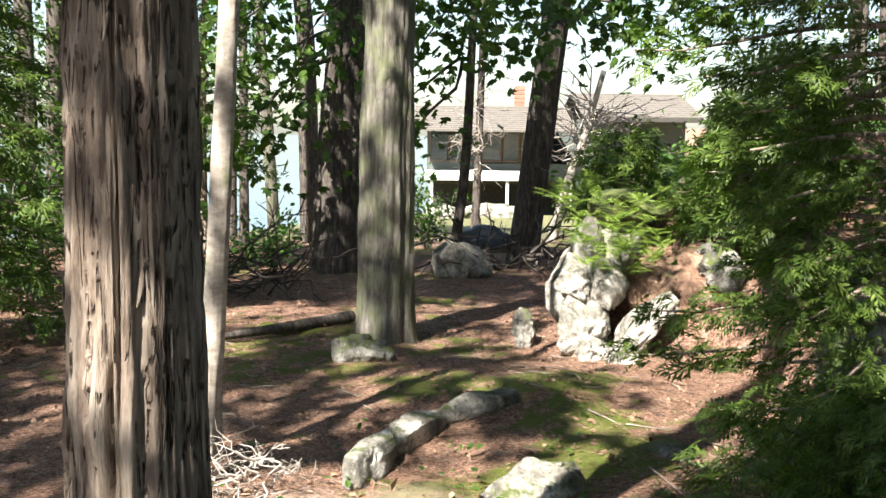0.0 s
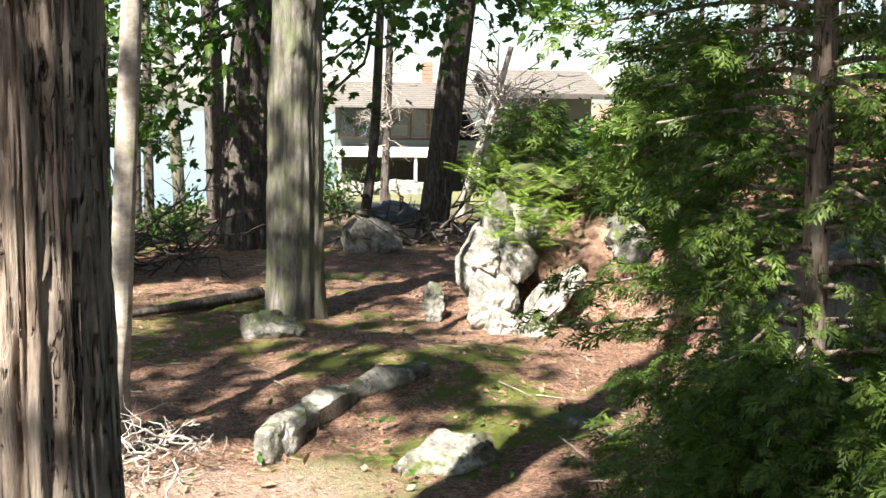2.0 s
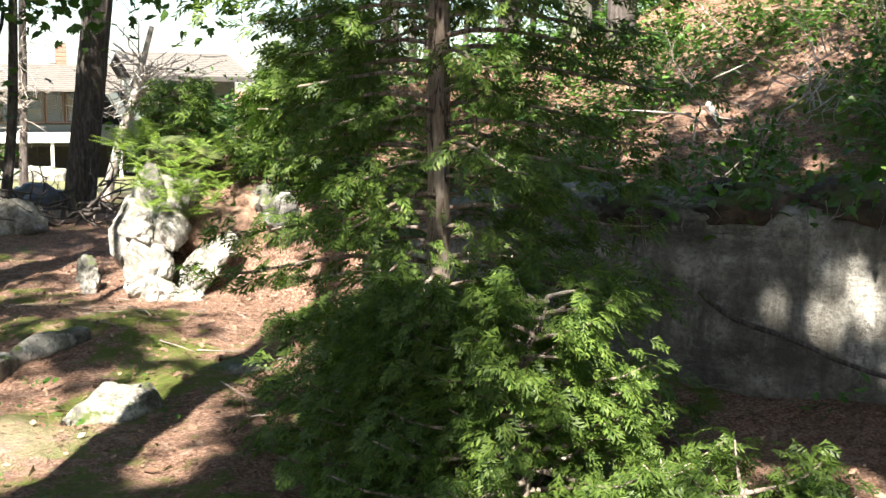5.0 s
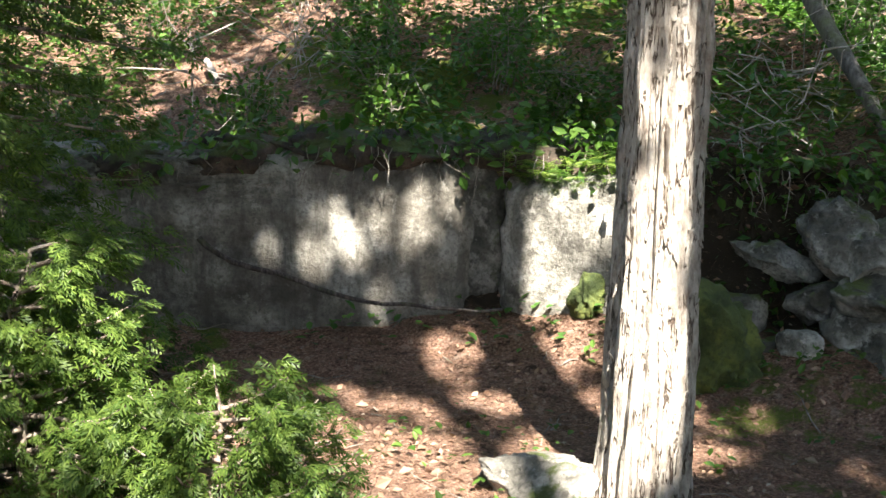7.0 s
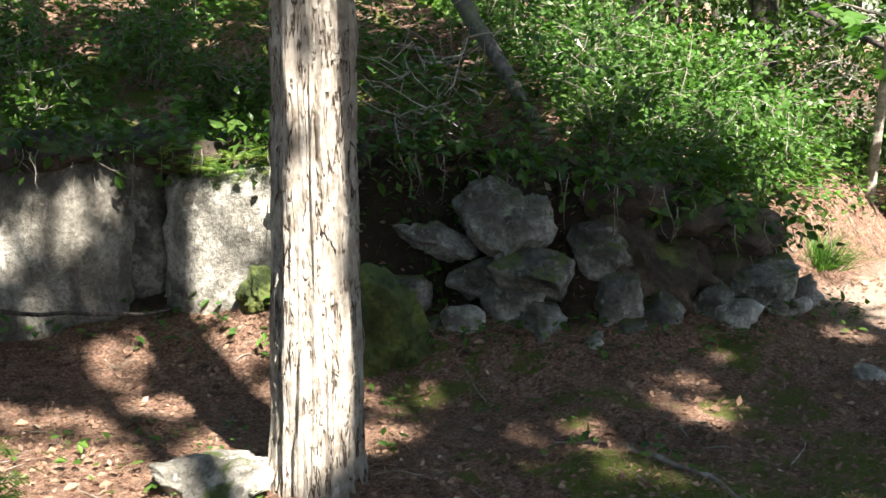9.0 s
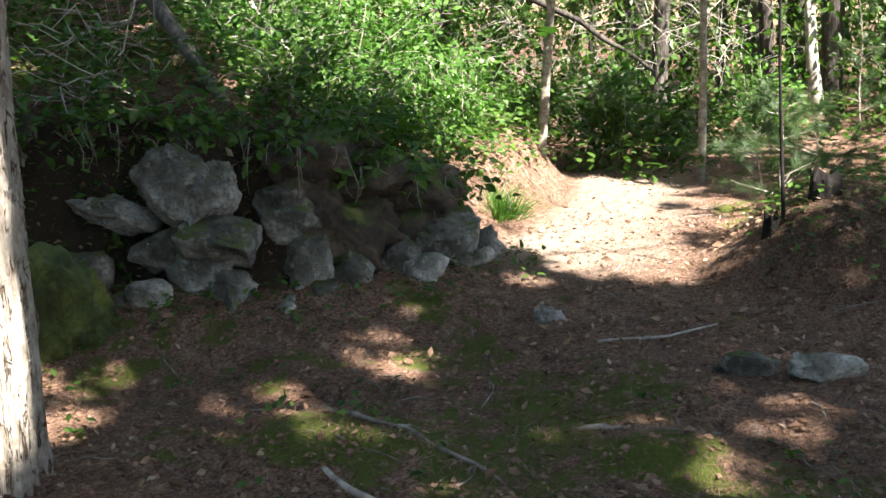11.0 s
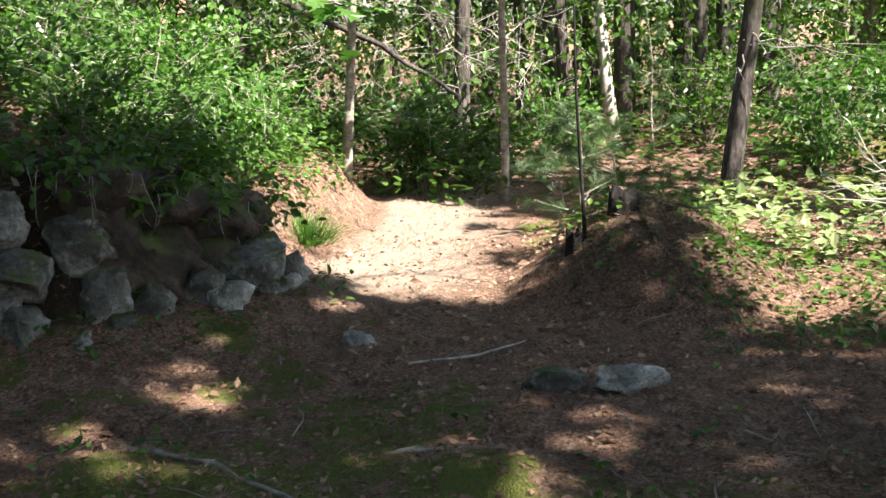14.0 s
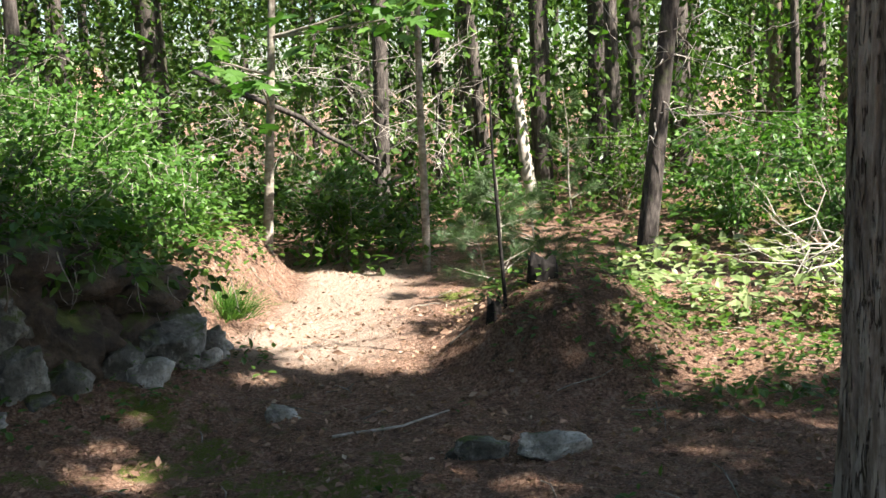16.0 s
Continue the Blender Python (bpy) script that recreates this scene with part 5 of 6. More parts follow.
k = 400
for x, y, rad, tall, n, mat in [
    (6.7, 0.75, 0.5, 0.55, 700, M_BROAD), (7.2, 0.55, 0.5, 0.6, 800, M_FRESH), (7.8, 0.35, 0.55, 0.7, 900, M_FRESH), (8.4, 0.35, 0.5, 0.65, 800, M_FRESH), (8.9, 0.45, 0.5, 0.6, 700, M_FRESH),
    (6.9, 1.5, 0.6, 0.7, 900, M_FRESH), (7.6, 1.2, 0.65, 0.9, 1100, M_FRESH), (8.4, 1.1, 0.65, 0.9, 1100, M_FRESH), (9.3, 1.1, 0.6, 0.8, 900, M_FRESH), (7.4, 2.2, 0.7, 0.9, 1000, M_FRESH),
    (8.3, 2.2, 0.7, 1.0, 1100, M_FRESH), (9.4, 2.2, 0.8, 1.1, 1100, M_FRESH), (10.2, 1.4, 0.8, 1.0, 1000, M_BROAD), (6.2, 1.0, 0.4, 0.4, 500, M_BROAD), (6.0, 0.55, 0.35, 0.3, 400, M_BROAD),
    (10.4, 0.2, 0.7, 0.9, 900, M_BROAD), (10.3, -0.7, 0.6, 0.8, 900, M_BROAD), (10.9, -1.3, 0.6, 0.7, 800, M_BROAD), (11.4, -0.4, 0.7, 1.1, 900, M_FRESH), (11.6, -2.0, 0.6, 0.8, 800, M_FRESH), (10.3, -4.3, 0.7, 0.9, 900, M_FRESH), (11.2, -4.6, 0.8, 1.1, 1100, M_FRESH),
    (10.6, -5.4, 0.8, 1.0, 1000, M_FRESH), (9.4, -5.0, 0.6, 0.7, 800, M_FRESH), (12.2, -3.6, 0.8, 0.9, 800, M_BROAD), (5.6, 3.4, 0.45, 0.5, 600, M_BROAD), (5.9, 4.2, 0.5, 0.6, 600, M_FRESH),
    (6.3, 3.0, 0.5, 0.6, 600, M_BROAD), (4.9, 4.3, 0.45, 0.4, 500, M_BROAD), (5.6, 5.2, 0.55, 0.6, 600, M_FRESH), (4.2, 5.0, 0.4, 0.35, 450, M_BROAD), (6.6, 4.6, 0.6, 0.7, 700, M_FRESH),
    (5.0, 7.2, 0.6, 0.6, 600, M_FRESH), (6.4, 6.0, 0.6, 0.7, 700, M_BROAD), (3.6, 6.2, 0.5, 0.4, 400, M_BROAD), (-4.6, 8.2, 0.8, 1.3, 900, M_FRESH), (-3.9, 9.6, 0.9, 1.6, 1000, M_BROAD),
    (-5.4, 10.5, 1.1, 2.2, 1300, M_FRESH), (-3.2, 12.2, 0.7, 0.7, 700, M_FRESH), (-2.0, 13.0, 0.6, 0.5, 600, M_FRESH),
    (-0.1, 15.5, 0.6, 0.9, 600, M_BROAD), (-0.6, 17.5, 0.8, 1.4, 800, M_FRESH), (1.7, 10.3, 0.6, 0.6, 700, M_FRESH), (2.3, 10.9, 0.7, 0.8, 800, M_BROAD),
]:
    far_leaf = 0.058 if math.hypot(x, y) < 9 else 0.075
    shrub((x, y), rad, tall, int(1.5 * n), far_leaf, mat, k, "leafy green undergrowth shrub on the forest floor" if mat is M_BROAD else "sunlit light green leafy shrub on the bank", group="undergrowth shrubs")
    k += 1


def fern(base, n, length, seed, mat=None, z=None):
    ob = thing("fern", (base[0], base[1], hz(*base) if z is None else z), "green fern with arching fronds", "fern", "ferns")
    r = np.random.default_rng(seed)
    a = r.uniform(0, 2 * np.pi, n)
    w = np.stack([np.cos(a), np.sin(a), r.uniform(0.25, 0.9, n)], -1)
    v, f = strew(FERN, np.zeros((n, 3)) + r.normal(size=(n, 3)) * 0.02, w, r.uniform(0.7, 1.2, n) * length, 0.9, r)
    part("fronds", fill("fronds", v, f, mat or M_FRESH, False), ob)


rock("moss_mat", (1.28, 7.95, 1.06), (0.55, 0.5, 0.22), 20, 97, M_MOSS, "bright moss mat on top of the outcrop", 0.8, 0.3, 3, 4, category="moss")
r_fern = np.random.default_rng(499)
for k in range(34):
    x, z = r_fern.uniform(0.84, 1.42), r_fern.uniform(0.66, 1.12)
    fern((x, 7.34 + 0.35 * (z - 0.6) + r_fern.uniform(-0.03, 0.03)), 9, 0.16, 500 + k, M_FERN, z)
for k, (x, y, z) in enumerate([(0.80, 8.1, 1.1), (0.95, 8.2, 1.15), (1.1, 8.2, 1.2), (1.5, 8.1, 1.15), (1.25, 7.55, 0.62), (1.7, 7.9, 1.05)]):
    fern((x, y), 12, 0.24, 540 + k, M_FERN, z)
for k in range(12):
    u = k / 11
    fern((4.50 + 0.30 * u + r_fern.uniform(-0.04, 0.04), 2.98 - 0.64 * u), 8, 0.21, 560 + k, M_FERN if k % 3 else M_BROAD, 0.86 + r_fern.uniform(-0.06, 0.08))
for k, (x, y) in enumerate([(4.62, 3.35), (4.85, 3.0), (5.0, 2.75), (4.75, 3.15), (5.05, 2.5), (4.9, 2.9), (5.3, 3.2), (3.6, 4.7), (4.4, 3.9)]):
    fern((x, y), 11, 0.26, 520 + k, M_FRESH if k % 2 else M_BROAD, 0.86)


def plants(name, label, centres, per, size, mat, shape, seed, lift=(0.03, 0.2), flat=0.8, spread_r=0.05, category="plants"):
    """Low plants on the ground, too many to count."""
    r = np.random.default_rng(seed)
    c = np.repeat(centres, per, axis=0)
    p = np.zeros((len(c), 3))
    p[:, :2] = c[:, :2] + r.normal(size=(len(c), 2)) * spread_r
    p[:, 2] = height(p[:, 0], p[:, 1]) + r.uniform(*lift, len(c))
    w = np.concatenate([r.normal(size=(len(c), 2)), r.normal(0.1, 0.35, (len(c), 1))], 1)
    v, f = strew(shape, p, w, r.uniform(0.5, 1.2, len(p)) * size, flat, r)
    return tagged(new(name, fill(name, v, f, mat, False)), label, category, kind="stuff")


def strewn(n, x0, x1, y0, y1, seed, keep=None):
    r = np.random.default_rng(seed)
    p = np.stack([r.uniform(x0, x1, n), r.uniform(y0, y1, n)], -1)
    return p[keep(p)] if keep else p


def behind(p, a=0.25, b=12.0):
    s, _ = bank(p[:, 0], p[:, 1])
    clump = vnoise(np.stack([p[:, 0] * 1.3, p[:, 1] * 1.3, 0 * p[:, 0]], -1), 77) > -0.35 + 0.5 * (np.hypot(p[:, 0] - 4.6, p[:, 1] - 5.8) < 0.9)
    return (s > a) & (s < b) & clump


def trailside(p):
    s, _ = bank(p[:, 0], p[:, 1])
    n = vnoise(np.stack([p[:, 0] * 1.5, p[:, 1] * 1.5, 0 * p[:, 0]], -1), 78)
    return (s < 0) & (n > 0.15)


plants("bank_plants", "mixed small green plants covering the bank", strewn(11000, 1.5, 13, -0.2, 12, 601, behind), 6, 0.078, M_BROAD, LEAF2, 602, (0.03, 0.30), 0.7, 0.07)
plants("bank_plants", "bright small seedlings on the bank", strewn(2600, 3.0, 13, 0, 12, 603, behind), 6, 0.085, M_FRESH, LEAF2, 604, (0.06, 0.40), 0.7, 0.07)
plants("broadleaf_plants", "low broad-leaved plants beside the trail in sun", strewn(150, 6.4, 8.8, -4.8, -2.85, 605), 6, 0.105, M_PALE_LEAF, OVAL, 606, (0.12, 0.32))
plants("broadleaf_plants", "low green plants along the far side of the trail", strewn(500, 9.5, 14, -6.5, 1.0, 607), 6, 0.11, M_BROAD, OVAL, 608, (0.05, 0.35))
plants("floor_plants", "scattered small seedlings on the needle floor", strewn(900, -2, 8, -3.5, 6, 609, trailside), 4, 0.052, M_BROAD, OVAL, 610, (0.02, 0.07))
lip = np.array([(3.15, 4.42), (3.5, 4.1), (3.85, 3.8), (4.2, 3.5), (4.6, 3.25), (4.75, 2.95), (4.9, 2.6), (5.0, 2.3), (5.45, 1.75), (5.5, 1.2), (5.5, 0.75), (5.75, 0.5), (6.1, 0.25), (6.5, 0.1)])
r_lip = np.random.default_rng(630)
lp_c = np.repeat(lip, 170, axis=0) + r_lip.normal(size=(170 * len(lip), 2)) * 0.17
lp_z = np.repeat(np.array([0.95, 1.0, 1.02, 1.02, 1.0, 1.0, 1.0, 0.95, 0.92, 0.85, 0.8, 0.68, 0.55, 0.4]), 170) + r_lip.normal(size=len(lp_c)) * 0.09
lp_w = np.column_stack([r_lip.normal(-0.5, 0.8, len(lp_c)), r_lip.normal(-0.5, 0.8, len(lp_c)), r_lip.normal(-0.25, 0.5, len(lp_c))])
v_l, f_l = strew(OVAL, np.column_stack([lp_c, lp_z]), lp_w, r_lip.uniform(0.04, 0.1, len(lp_c)), 0.55, r_lip)
tagged(new("ledge_plants", fill("ledge_plants", v_l, f_l, M_BROAD, False)), "small leaves and moss hanging over the ledge", "plants", kind="stuff")
roots = []
for k in range(150):
    i = r_lip.integers(0, len(lip))
    a = np.array([*(lip[i] + r_lip.normal(size=2) * 0.16 - 0.05), (0.93, 0.98, 1.0, 1.0, 0.98, 0.98, 0.98, 0.9, 0.9, 0.8, 0.75, 0.62, 0.5, 0.38)[i]])
    roots.append(tube(bent(a, a + np.array([r_lip.normal() * 0.06 - 0.05, r_lip.normal() * 0.06 - 0.05, -r_lip.uniform(0.08, 0.3)]), 5, 0, 0.04, k), np.linspace(0.004, 0.0015, 5), 4))
tagged(new("hanging_roots", fill("hanging_roots", *merge(roots), M_SAPLING)), "thin roots hanging over the ledge", "roots", kind="stuff")
plants("floor_plants", "small round-leaved plants below the ledge", strewn(90, 3.4, 4.9, 1.4, 3.6, 611, lambda p: np.abs(bank(p[:, 0], p[:, 1])[0] + 0.15) < 0.22), 4, 0.075, M_FRESH, OVAL, 612, (0.02, 0.12))
plants("floor_plants", "leafy seedlings along the foot of the rock bank", strewn(420, 3.6, 6.6, -0.6, 2.2, 617, lambda p: np.abs(bank(p[:, 0], p[:, 1])[0] + 0.2) < 0.25), 4, 0.06, M_BROAD, OVAL, 618, (0.01, 0.10))
plants("mound_plants", "small dark plants and twigs on the mound", strewn(170, 5.9, 7.3, -3.0, -1.8, 613), 4, 0.06, M_BROAD, LEAF2, 614, (0.01, 0.10))
plants("floor_plants", "scattered low plants at the sunny edge of the trail", strewn(420, 5.0, 7.4, -4.8, -2.4, 615), 4, 0.07, M_BROAD, LEAF2, 616, (0.01, 0.12))

# leaves and moss tufts on the face of the earth bank
r_face = np.random.default_rng(640)
t_face = r_face.random(520)
c_face = np.column_stack([np.interp(t_face, (0, 0.45, 0.7, 1), (5.02, 5.30, 5.75, 6.5)), np.interp(t_face, (0, 0.45, 0.7, 1), (2.05, 0.85, 0.35, -0.02)), np.zeros(520)])
up_face = r_face.random(520)
c_face[:, 0] += 0.05 + 0.32 * up_face
c_face[:, 1] += 0.14 * up_face * (t_face > 0.5)
c_face[:, 2] = 0.02 + up_face * np.interp(t_face, (0, 0.5, 1), (0.78, 0.66, 0.3))
p_face = np.repeat(c_face, 5, axis=0) + r_face.normal(size=(2600, 3)) * 0.035
w_face = r_face.normal(size=(2600, 3)) + np.array([-0.5, -0.3, 0.0])
v_l, f_l = strew(OVAL, p_face, w_face, r_face.uniform(0.03, 0.075, 2600), 0.5, r_face)
tagged(new("bank_plants", fill("bank_plants", v_l, f_l, M_BROAD, False)), "small leafy plants growing on the shaded rock bank", "plants", kind="stuff")

# tuft of grass at the end of the rock bank
tuft_c = np.array([[7.15, -0.12], [7.3, -0.05], [7.2, -0.22]])
GRASS = (np.array([[-0.012, 0, 0], [0.012, 0, 0], [-0.008, 0.5, 0.06], [0.008, 0.5, 0.06], [0, 1, -0.15]]), np.array([[0, 1, 3], [0, 3, 2], [2, 3, 4]]))
tuft = thing("grass_tuft", (7.2, -0.12, hz(7.2, -0.12)), "tuft of bright green grass on the trail edge", "grass")
r_t = np.random.default_rng(5)
n_t = 420
pt = np.stack([r_t.normal(0, 0.07, n_t), r_t.normal(0, 0.07, n_t), np.full(n_t, 0.0)], -1)
wt = np.stack([pt[:, 0] * 6 + r_t.normal(0, 0.2, n_t) - 0.3, pt[:, 1] * 6 + r_t.normal(0, 0.2, n_t) - 0.2, r_t.uniform(0.4, 1.0, n_t)], -1)
part("grass_clump", fill("grass_clump", *strew(GRASS, pt, wt, r_t.uniform(0.2, 0.36, n_t), 0.6, r_t), M_FRESH, False), tuft)

# white pine seedlings with long needles
for k, (x, y, tall) in enumerate([(7.95, -2.0, 0.9), (8.5, -2.3, 0.7), (11.8, -3.0, 1.4), (8.8, -1.9, 0.5)]):
    ob = thing("pine_seedling", (x, y, hz(x, y)), "young pine with soft long needles beside the trail", "pine")
    r = np.random.default_rng(640 + k)
    wood, p, w = [tube(bent((0, 0, -0.05), (0, 0.05, tall), 7, 0, 0.03, k), np.linspace(0.012, 0.004, 7), 6)], [], []
    for j in range(18):
        h, a = tall * r.uniform(0.15, 1.0), r.uniform(0, 6.3)
        ln = 0.42 * (1.15 - h / tall)
        d = np.array([math.cos(a), math.sin(a), 0.35])
        e = np.array([0, 0.05 * h / tall, h])
        wood.append(tube(bent(e, e + d * ln, 5, 0, 0.01, j), np.linspace(0.005, 0.002, 5), 4))
        u = r.uniform(0.3, 1.05, 16)[:, None]
        p.append(e + d * ln * u)
        w.append(d + r.normal(size=(16, 3)) * 0.25)
    part("stem", fill("stem", *merge(wood), M_SAPLING), ob)
    part("needles", fill("needles", *strew(NEEDLES, np.concatenate(p), np.concatenate(w), r.uniform(0.1, 0.16, 18 * 16), 0.0, r), M_PINE, False), ob)

# litter on the floor
lit = np.concatenate([strewn(36000, -4, 11, -4.5, 10, 621), strewn(16000, 2.0, 8.0, -4.2, 3.0, 628)])
swept = (lit[:, 0] > 6.2) & (lit[:, 0] < 10.2) & (np.abs(lit[:, 1] + 0.65) < 0.85)
lit = lit[~swept | (np.random.default_rng(620).random(len(lit)) < 0.55)]
lz = height(lit[:, 0], lit[:, 1]) + 0.008
r_l = np.random.default_rng(622)
wl = np.concatenate([r_l.normal(size=(len(lit), 2)), r_l.normal(0.05, 0.32, (len(lit), 1))], 1)
v_l, f_l = strew(LEAF2, np.column_stack([lit, lz]), wl, r_l.uniform(0.11, 0.215, len(lit)) ** 2 + np.where(r_l.random(len(lit)) < 0.07, 0.028, 0.0), 0.5, r_l)
tagged(new("leaf_litter", fill("leaf_litter", v_l, f_l, M_LITTER, False)), "dry brown fallen leaves on the forest floor", "leaf litter", kind="stuff")
ndl = np.concatenate([strewn(60000, -3, 10, -4, 9, 623), strewn(60000, 2, 6.5, -3.5, 3.5, 624), strewn(30000, -2, 2.5, 3, 8, 626)])
NEEDLE = (np.array([[-0.012, 0, 0], [0.012, 0, 0], [0, 1, 0.02]]), np.array([[0, 1, 2]]))
wn2 = np.concatenate([r_l.normal(size=(len(ndl), 2)), r_l.normal(0, 0.12, (len(ndl), 1))], 1)
v_l, f_l = strew(NEEDLE, np.column_stack([ndl, height(ndl[:, 0], ndl[:, 1]) + 0.006]), wn2, r_l.uniform(0.06, 0.13, len(ndl)), 0.9, r_l)
tagged(new("needle_litter", fill("needle_litter", v_l, f_l, M_LITTER, False)), "fallen rust-brown pine needles on the forest floor", "pine needles", kind="stuff")
bits = []
for x, y in strewn(420, -3, 9, -4, 8, 625):
    a, ln = r_l.uniform(0, 6.3), r_l.uniform(0.1, 0.4)
    e = (x + math.cos(a) * ln, y + math.sin(a) * ln)
    bits.append(tube(bent((x, y, hz(x, y) + 0.01), (*e, hz(*e) + 0.015), 5, 0, 0.03, int(x * 50) + 300), np.linspace(0.005, 0.002, 5), 4))
tagged(new("twig_litter", fill("twig_litter", *merge(bits), M_SAPLING)), "small dry twigs scattered on the forest floor", "twigs", kind="stuff")


# ---------------------------------------------------------------- woods behind
def woods(name, label, boxes, trunks, clumps, seed, clear=None, mat=None, zmax=7.0, per=120, leaf=0.115):
    r = np.random.default_rng(seed)
    cs, bits = [], []
    for x0, x1, y0, y1 in boxes:
        c = np.stack([r.uniform(x0, x1, clumps), r.uniform(y0, y1, clumps)], -1)
        if clear:
            c = c[clear(c)]
        cs.append(np.column_stack([c, height(c[:, 0], c[:, 1]) + r.uniform(0.1, 1.0, len(c)) ** 1.1 * zmax]))
        for x, y in np.stack([r.uniform(x0, x1, trunks), r.uniform(y0, y1, trunks)], -1):
            if clear and not clear(np.array([[x, y]]))[0]:
                continue
            rr, z = r.uniform(0.05, 0.16), hz(x, y)
            hs = np.linspace(0, 10, 12)
            bits.append(tube(np.stack([x + r.normal() * 0.03 * hs, y + r.normal() * 0.03 * hs, z - 0.1 + hs], -1), np.linspace(rr, rr * 0.4, 12), 9, rr * 0.08, seed))
    c = np.concatenate(cs)
    cc = np.repeat(c, per, axis=0)
    p = cc + r.normal(size=cc.shape) * np.array([0.6, 0.6, 0.3])
    p = p[let_sun(p, r)]
    w = r.normal(size=p.shape) + np.array([0, 0, -0.3])
    v, f = strew(LEAF2, p, w, r.uniform(0.45, 1.2, len(p)) * leaf, 0.4, r)
    ob = thing(name, (0, 0, 0), label, "woods", kind="stuff")
    part("foliage", fill("foliage", v, f, mat or M_CANOPY, False), ob)
    part("trunks", fill("trunks", *merge(bits), M_DARK_BARK), ob)


def off_view(c):
    a = np.degrees(np.arctan2(c[:, 0] + 0.25, c[:, 1] + 0.4))
    return ~((a > -11.5) & (a < 15.5))


woods("far_woods", "dense green forest behind the trail", [(17, 30, -22, 12)], 60, 620, 701)
woods("far_woods", "dense green forest on the slope", [(6, 22, 9, 26), (11, 18, 3, 10)], 26, 230, 702, off_view)
woods("far_woods", "leafy trees towards the lake shore", [(-14, -4.5, 9, 26)], 30, 330, 703, off_view)
# out-of-view forest, added to close the place off
woods("far_woods", "unseen leafy forest added around the clearing", [(-16, -9, -14, 6), (-8, 16, -20, -13)], 20, 150, 704, per=50, leaf=0.2)
woods("far_woods", "deep shaded forest at the back", [(30, 42, -30, 16)], 40, 700, 707, zmax=12.0, per=50, leaf=0.3)
woods("far_woods", "mid distance brush beside the trail", [(12, 17, -12, -5), (12.5, 17, -5, 3)], 10, 200, 705, None, M_BROAD, 4.0)

# ---------------------------------------------------------------- the house beyond the trees
M_SIDING = plain_material("grey_green_siding", (0.085, 0.10, 0.09), 0.8, 0, 0.2, 3.0, (1, 1, 12))
M_ROOF = plain_material("weathered_shingle", (0.13, 0.115, 0.10), 0.9, 0, 0.4, 5.0, (1, 8, 8))
M_TRIM = plain_material("white_trim", (0.6, 0.6, 0.57), 0.6, 0, 0.06)
M_WOOD = plain_material("brown_frame", (0.16, 0.10, 0.065), 0.7, 0, 0.25, 4.0, (1, 1, 6))
M_BRICK = plain_material("red_brick", (0.32, 0.13, 0.09), 0.9, 0, 0.3, 14.0)
M_DARK = plain_material("dark_boards", (0.05, 0.045, 0.04), 0.9, 0, 0.3)
M_TAN = plain_material("tan_blind", (0.42, 0.27, 0.13), 0.8, 0, 0.2)
M_TARP = plain_material("black_tarp", (0.03, 0.03, 0.034), 0.35, 0, 0.3)
m_glass, nt_g, bs_g, _ = material("window_glass")
bs_g.inputs["Base Color"].default_value = (0.55, 0.62, 0.64, 1)
bs_g.inputs["Roughness"].default_value = 0.05
bs_g.inputs["Transmission Weight"].default_value = 0.85


def box(x0, x1, y0, y1, z0, z1, mat, name, bevel=0.012):
    bm = bmesh.new()
    bmesh.ops.create_cube(bm, size=1)
    for v in bm.verts:
        v.co = Vector(((x0 + x1) / 2 + v.co.x * (x1 - x0), (y0 + y1) / 2 + v.co.y * (y1 - y0), (z0 + z1) / 2 + v.co.z * (z1 - z0)))
    bmesh.ops.bevel(bm, geom=bm.edges[:], offset=min(bevel, 0.3 * min(x1 - x0, y1 - y0, z1 - z0)), segments=1, affect="EDGES")
    me = bpy.data.meshes.new(name)
    bm.to_mesh(me)
    bm.free()
    me.materials.append(mat)
    return me


def shingle_row(x0, x1, a, b, za, zb, thick):
    """One course of shingles: a thin wedge along x."""
    v = np.array([(x0, a, za), (x1, a, za), (x1, b, zb), (x0, b, zb), (x0, a, za + thick), (x1, a, za + thick), (x1, b, zb + thick * 0.5), (x0, b, zb + thick * 0.5)])
    f = np.array([[0, 3, 2, 1], [4, 5, 6, 7], [0, 1, 5, 4], [1, 2, 6, 5], [2, 3, 7, 6], [3, 0, 4, 7]])
    return fill("shingle", v, f, M_ROOF, False)


def roof(x0, x1, y0, y1, ze, zr, label):
    """A gable roof with its ridge along x, in overlapping courses."""
    ym, n = (y0 + y1) / 2, 12
    top = hpart("roof", box(x0, x1, ym - 0.08, ym + 0.08, zr - 0.02, zr + 0.10, M_ROOF, "roof"), label)
    for ya in (y0, y1):
        for k in range(n):
            t0, t1 = k / n, min((k + 1.15) / n, 1)
            hpart("shingle", shingle_row(x0, x1, ya + (ym - ya) * t0, ya + (ym - ya) * t1, ze + (zr - ze) * t0, ze + (zr - ze) * t1, 0.09), "", top)


house = thing("house", (0, 47.5, -2.0), "grey-green wooden house on posts with a big window", "house")
HB = Matrix.Translation((0, -47.5, 2.0))


def hpart(name, me, label="", parent=None):
    me.transform(HB)
    return part(name, me, parent or house, label)


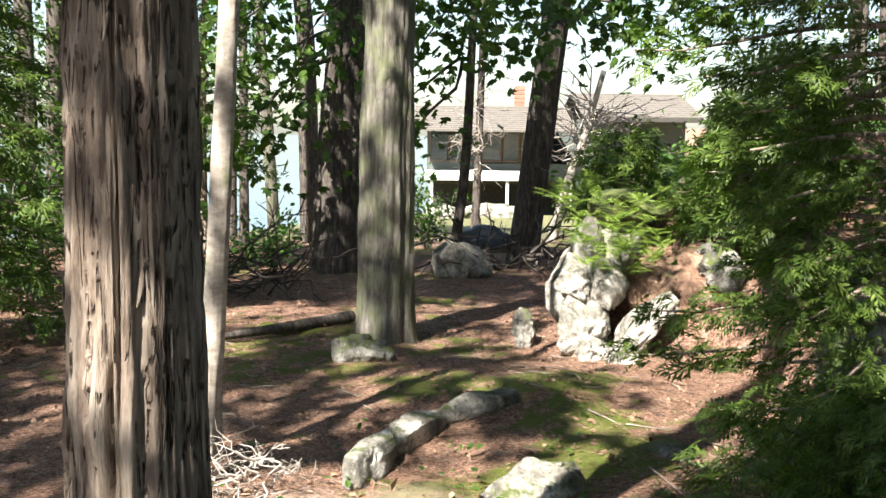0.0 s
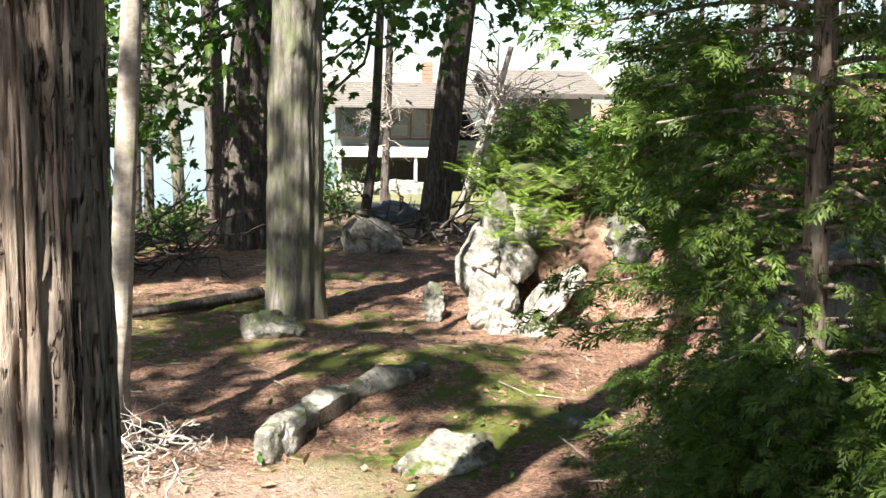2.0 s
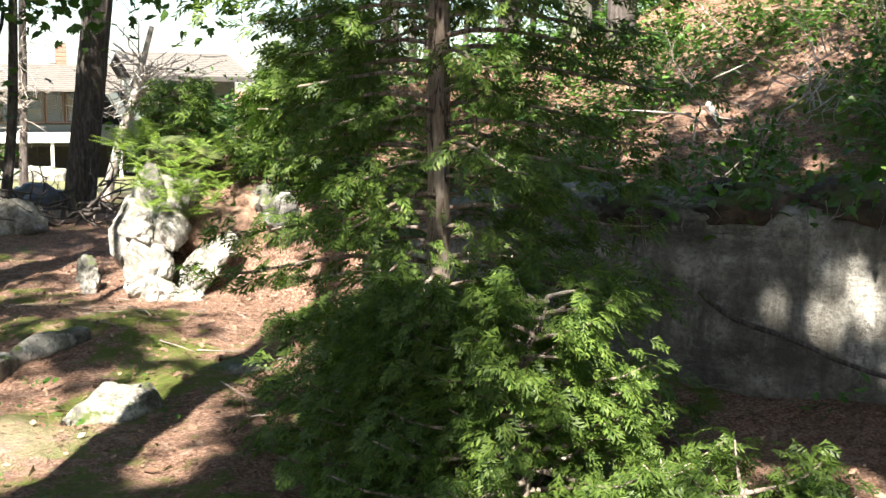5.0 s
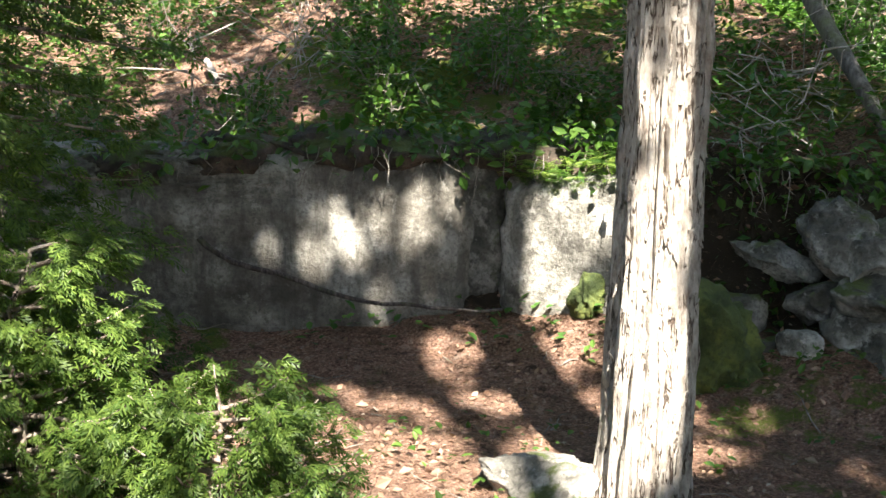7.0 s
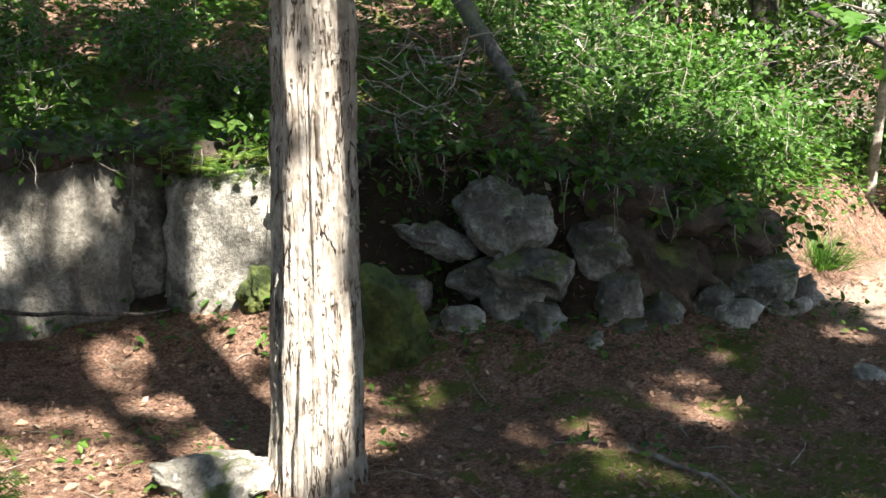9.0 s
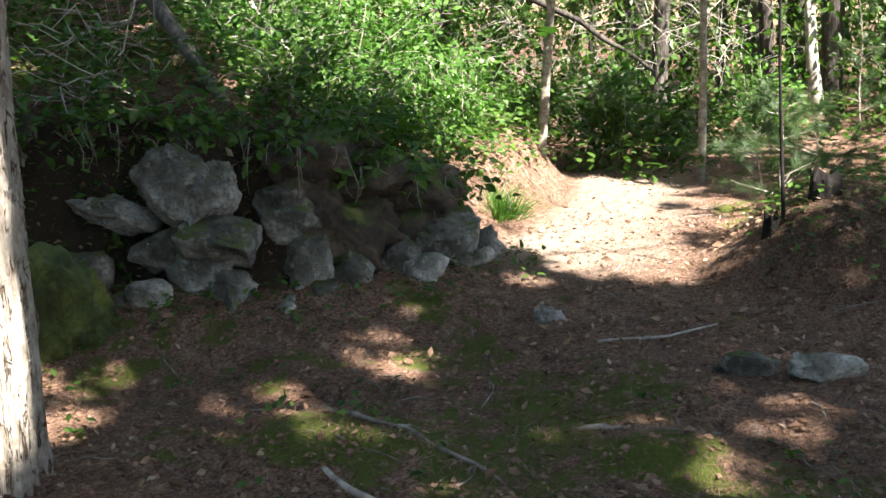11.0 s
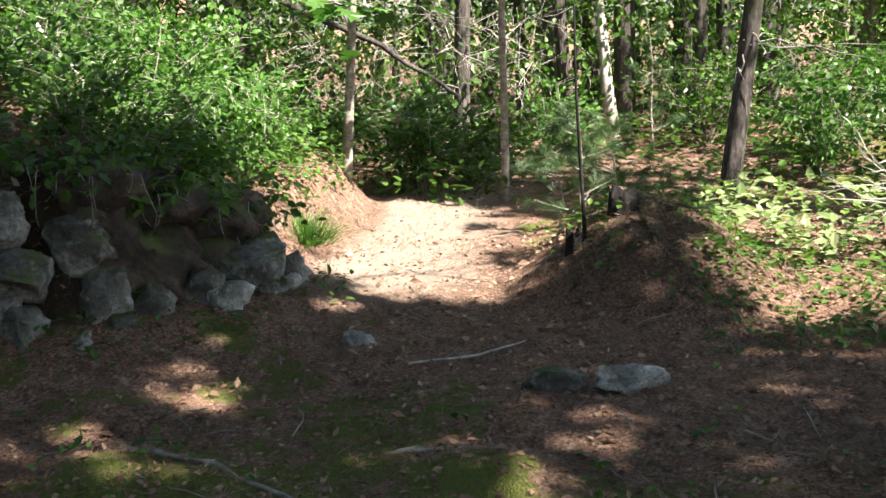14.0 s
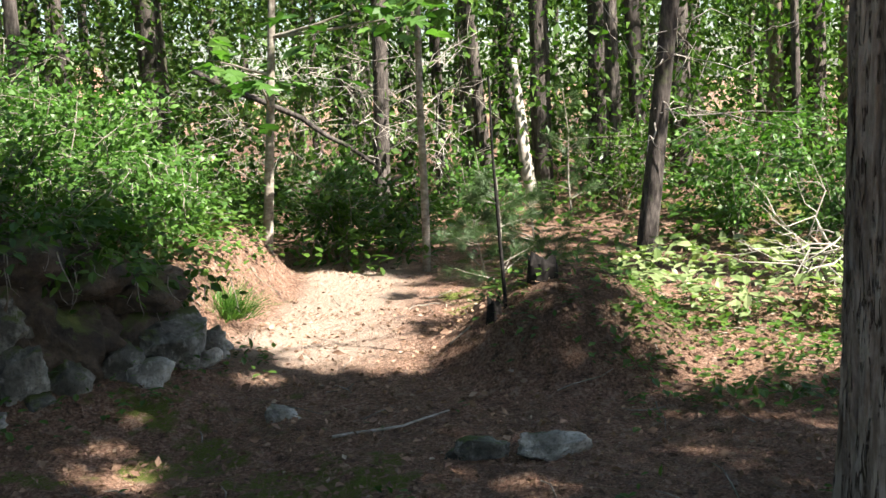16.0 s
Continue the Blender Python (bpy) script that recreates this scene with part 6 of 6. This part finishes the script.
hpart("wall", box(0.15, 2.0, 47.5, 47.65, -0.42, 0.35, M_SIDING, "wall"))
hpart("wall", box(2.0, 6.3, 47.5, 47.65, -0.42, 0.25, M_SIDING, "wall"))
hpart("wall", box(6.31, 10.8, 47.4, 47.6, -1.7, 2.1, M_SIDING, "wall"), "shaded grey wall")
hpart("wall", box(0.15, 0.3, 47.66, 53.5, -0.42, 1.6, M_SIDING, "wall"))
hpart("wall", box(10.65, 10.8, 47.61, 53.5, -1.7, 2.15, M_SIDING, "wall"))
hpart("wall", box(0.3, 10.1, 53.4, 53.5, -1.7, 1.6, M_SIDING, "wall"))
hpart("floor", box(0.15, 6.3, 47.66, 53.3, -0.62, -0.43, M_DARK, "floor"))
hpart("fascia", box(0.0, 4.6, 46.6, 47.48, -0.44, -0.05, M_TRIM, "fascia"), "white deck edge boards")
# dark sheet set back between the posts as the shade below the floor
hpart("under_shade", box(0.3, 9.9, 50.0, 50.15, -2.2, -0.65, M_DARK, "under_shade"), "dark sheet standing in for the shade under the house")
for px in (0.3, 3.4, 6.0):
    hpart("post", box(px - 0.06, px + 0.06, 46.7, 46.82, -2.0, -0.45, M_TRIM, "post"), "white deck post")
for x0, x1 in ((0.25, 0.95), (1.0, 1.55), (1.6, 2.25), (2.4, 3.15), (3.3, 3.9), (4.05, 4.8)):
    zb = 0.36
    w_ob = hpart("window", box(x0, x1, 47.53, 47.56, zb, 1.5, m_glass, "window"))
    w_ob.visible_shadow = False
    for a, b, c, d in ((x0 - 0.05, x0, zb - 0.06, 1.58), (x1, x1 + 0.05, zb - 0.06, 1.58)):
        hpart("window_frame", box(a, b, 47.47, 47.62, c, d, M_WOOD, "window_frame"), "", w_ob)
    hpart("window_sill", box(x0, x1, 47.45, 47.62, zb - 0.06, zb, M_WOOD, "window_sill"), "", w_ob)
hpart("blind", box(2.45, 3.1, 47.8, 47.83, 0.4, 0.85, M_TAN, "blind"), "tan blind behind the window")
hpart("blind", box(4.1, 4.75, 47.8, 47.83, 0.4, 1.3, M_TAN, "blind"), "tan blind behind the window")
# both eaves reach far forward to shade the walls in place of trees
roof(-0.4, 6.1, 45.9, 54.0, 1.55, 2.55, "low pale weathered shingle roof")
roof(6.3, 11.1, 45.6, 54.2, 2.15, 3.15, "weathered shingle roof, its eave deepened to shade the wall")
hpart("eave", box(6.3, 11.1, 45.55, 45.6, 2.0, 2.2, M_DARK, "eave"), "dark eave board")
hpart("chimney", box(3.95, 4.35, 50.2, 50.6, 2.0, 3.55, M_BRICK, "chimney"), "red brick chimney")
for k in range(6):
    zz = 2.45 + k * 0.18
    hpart("brick_course", box(3.935, 4.365, 50.185, 50.615, zz, zz + 0.15, M_BRICK, "brick_course"))

# heap under a tarp and firewood beside the house
rock("tarpaulin", (0.95, 15.2, -0.02), (1.2, 0.9, 0.55), 20, 81, M_TARP, "dark tarpaulin draped over a heap of wood", 0.8, 0.5, 2, 4, category="tarp")
rock("rock", (2.4, 40.0, -1.35), (2.2, 1.2, 0.7), 0, 82, M_ROCK, "pale stones below the house deck", 0.7, 0.4, 3, 4)
rock("rock", (0.6, 38.0, -1.35), (1.6, 1.2, 0.8), 40, 83, M_ROCK, "pale stones below the house deck", 0.7, 0.4, 3, 4)
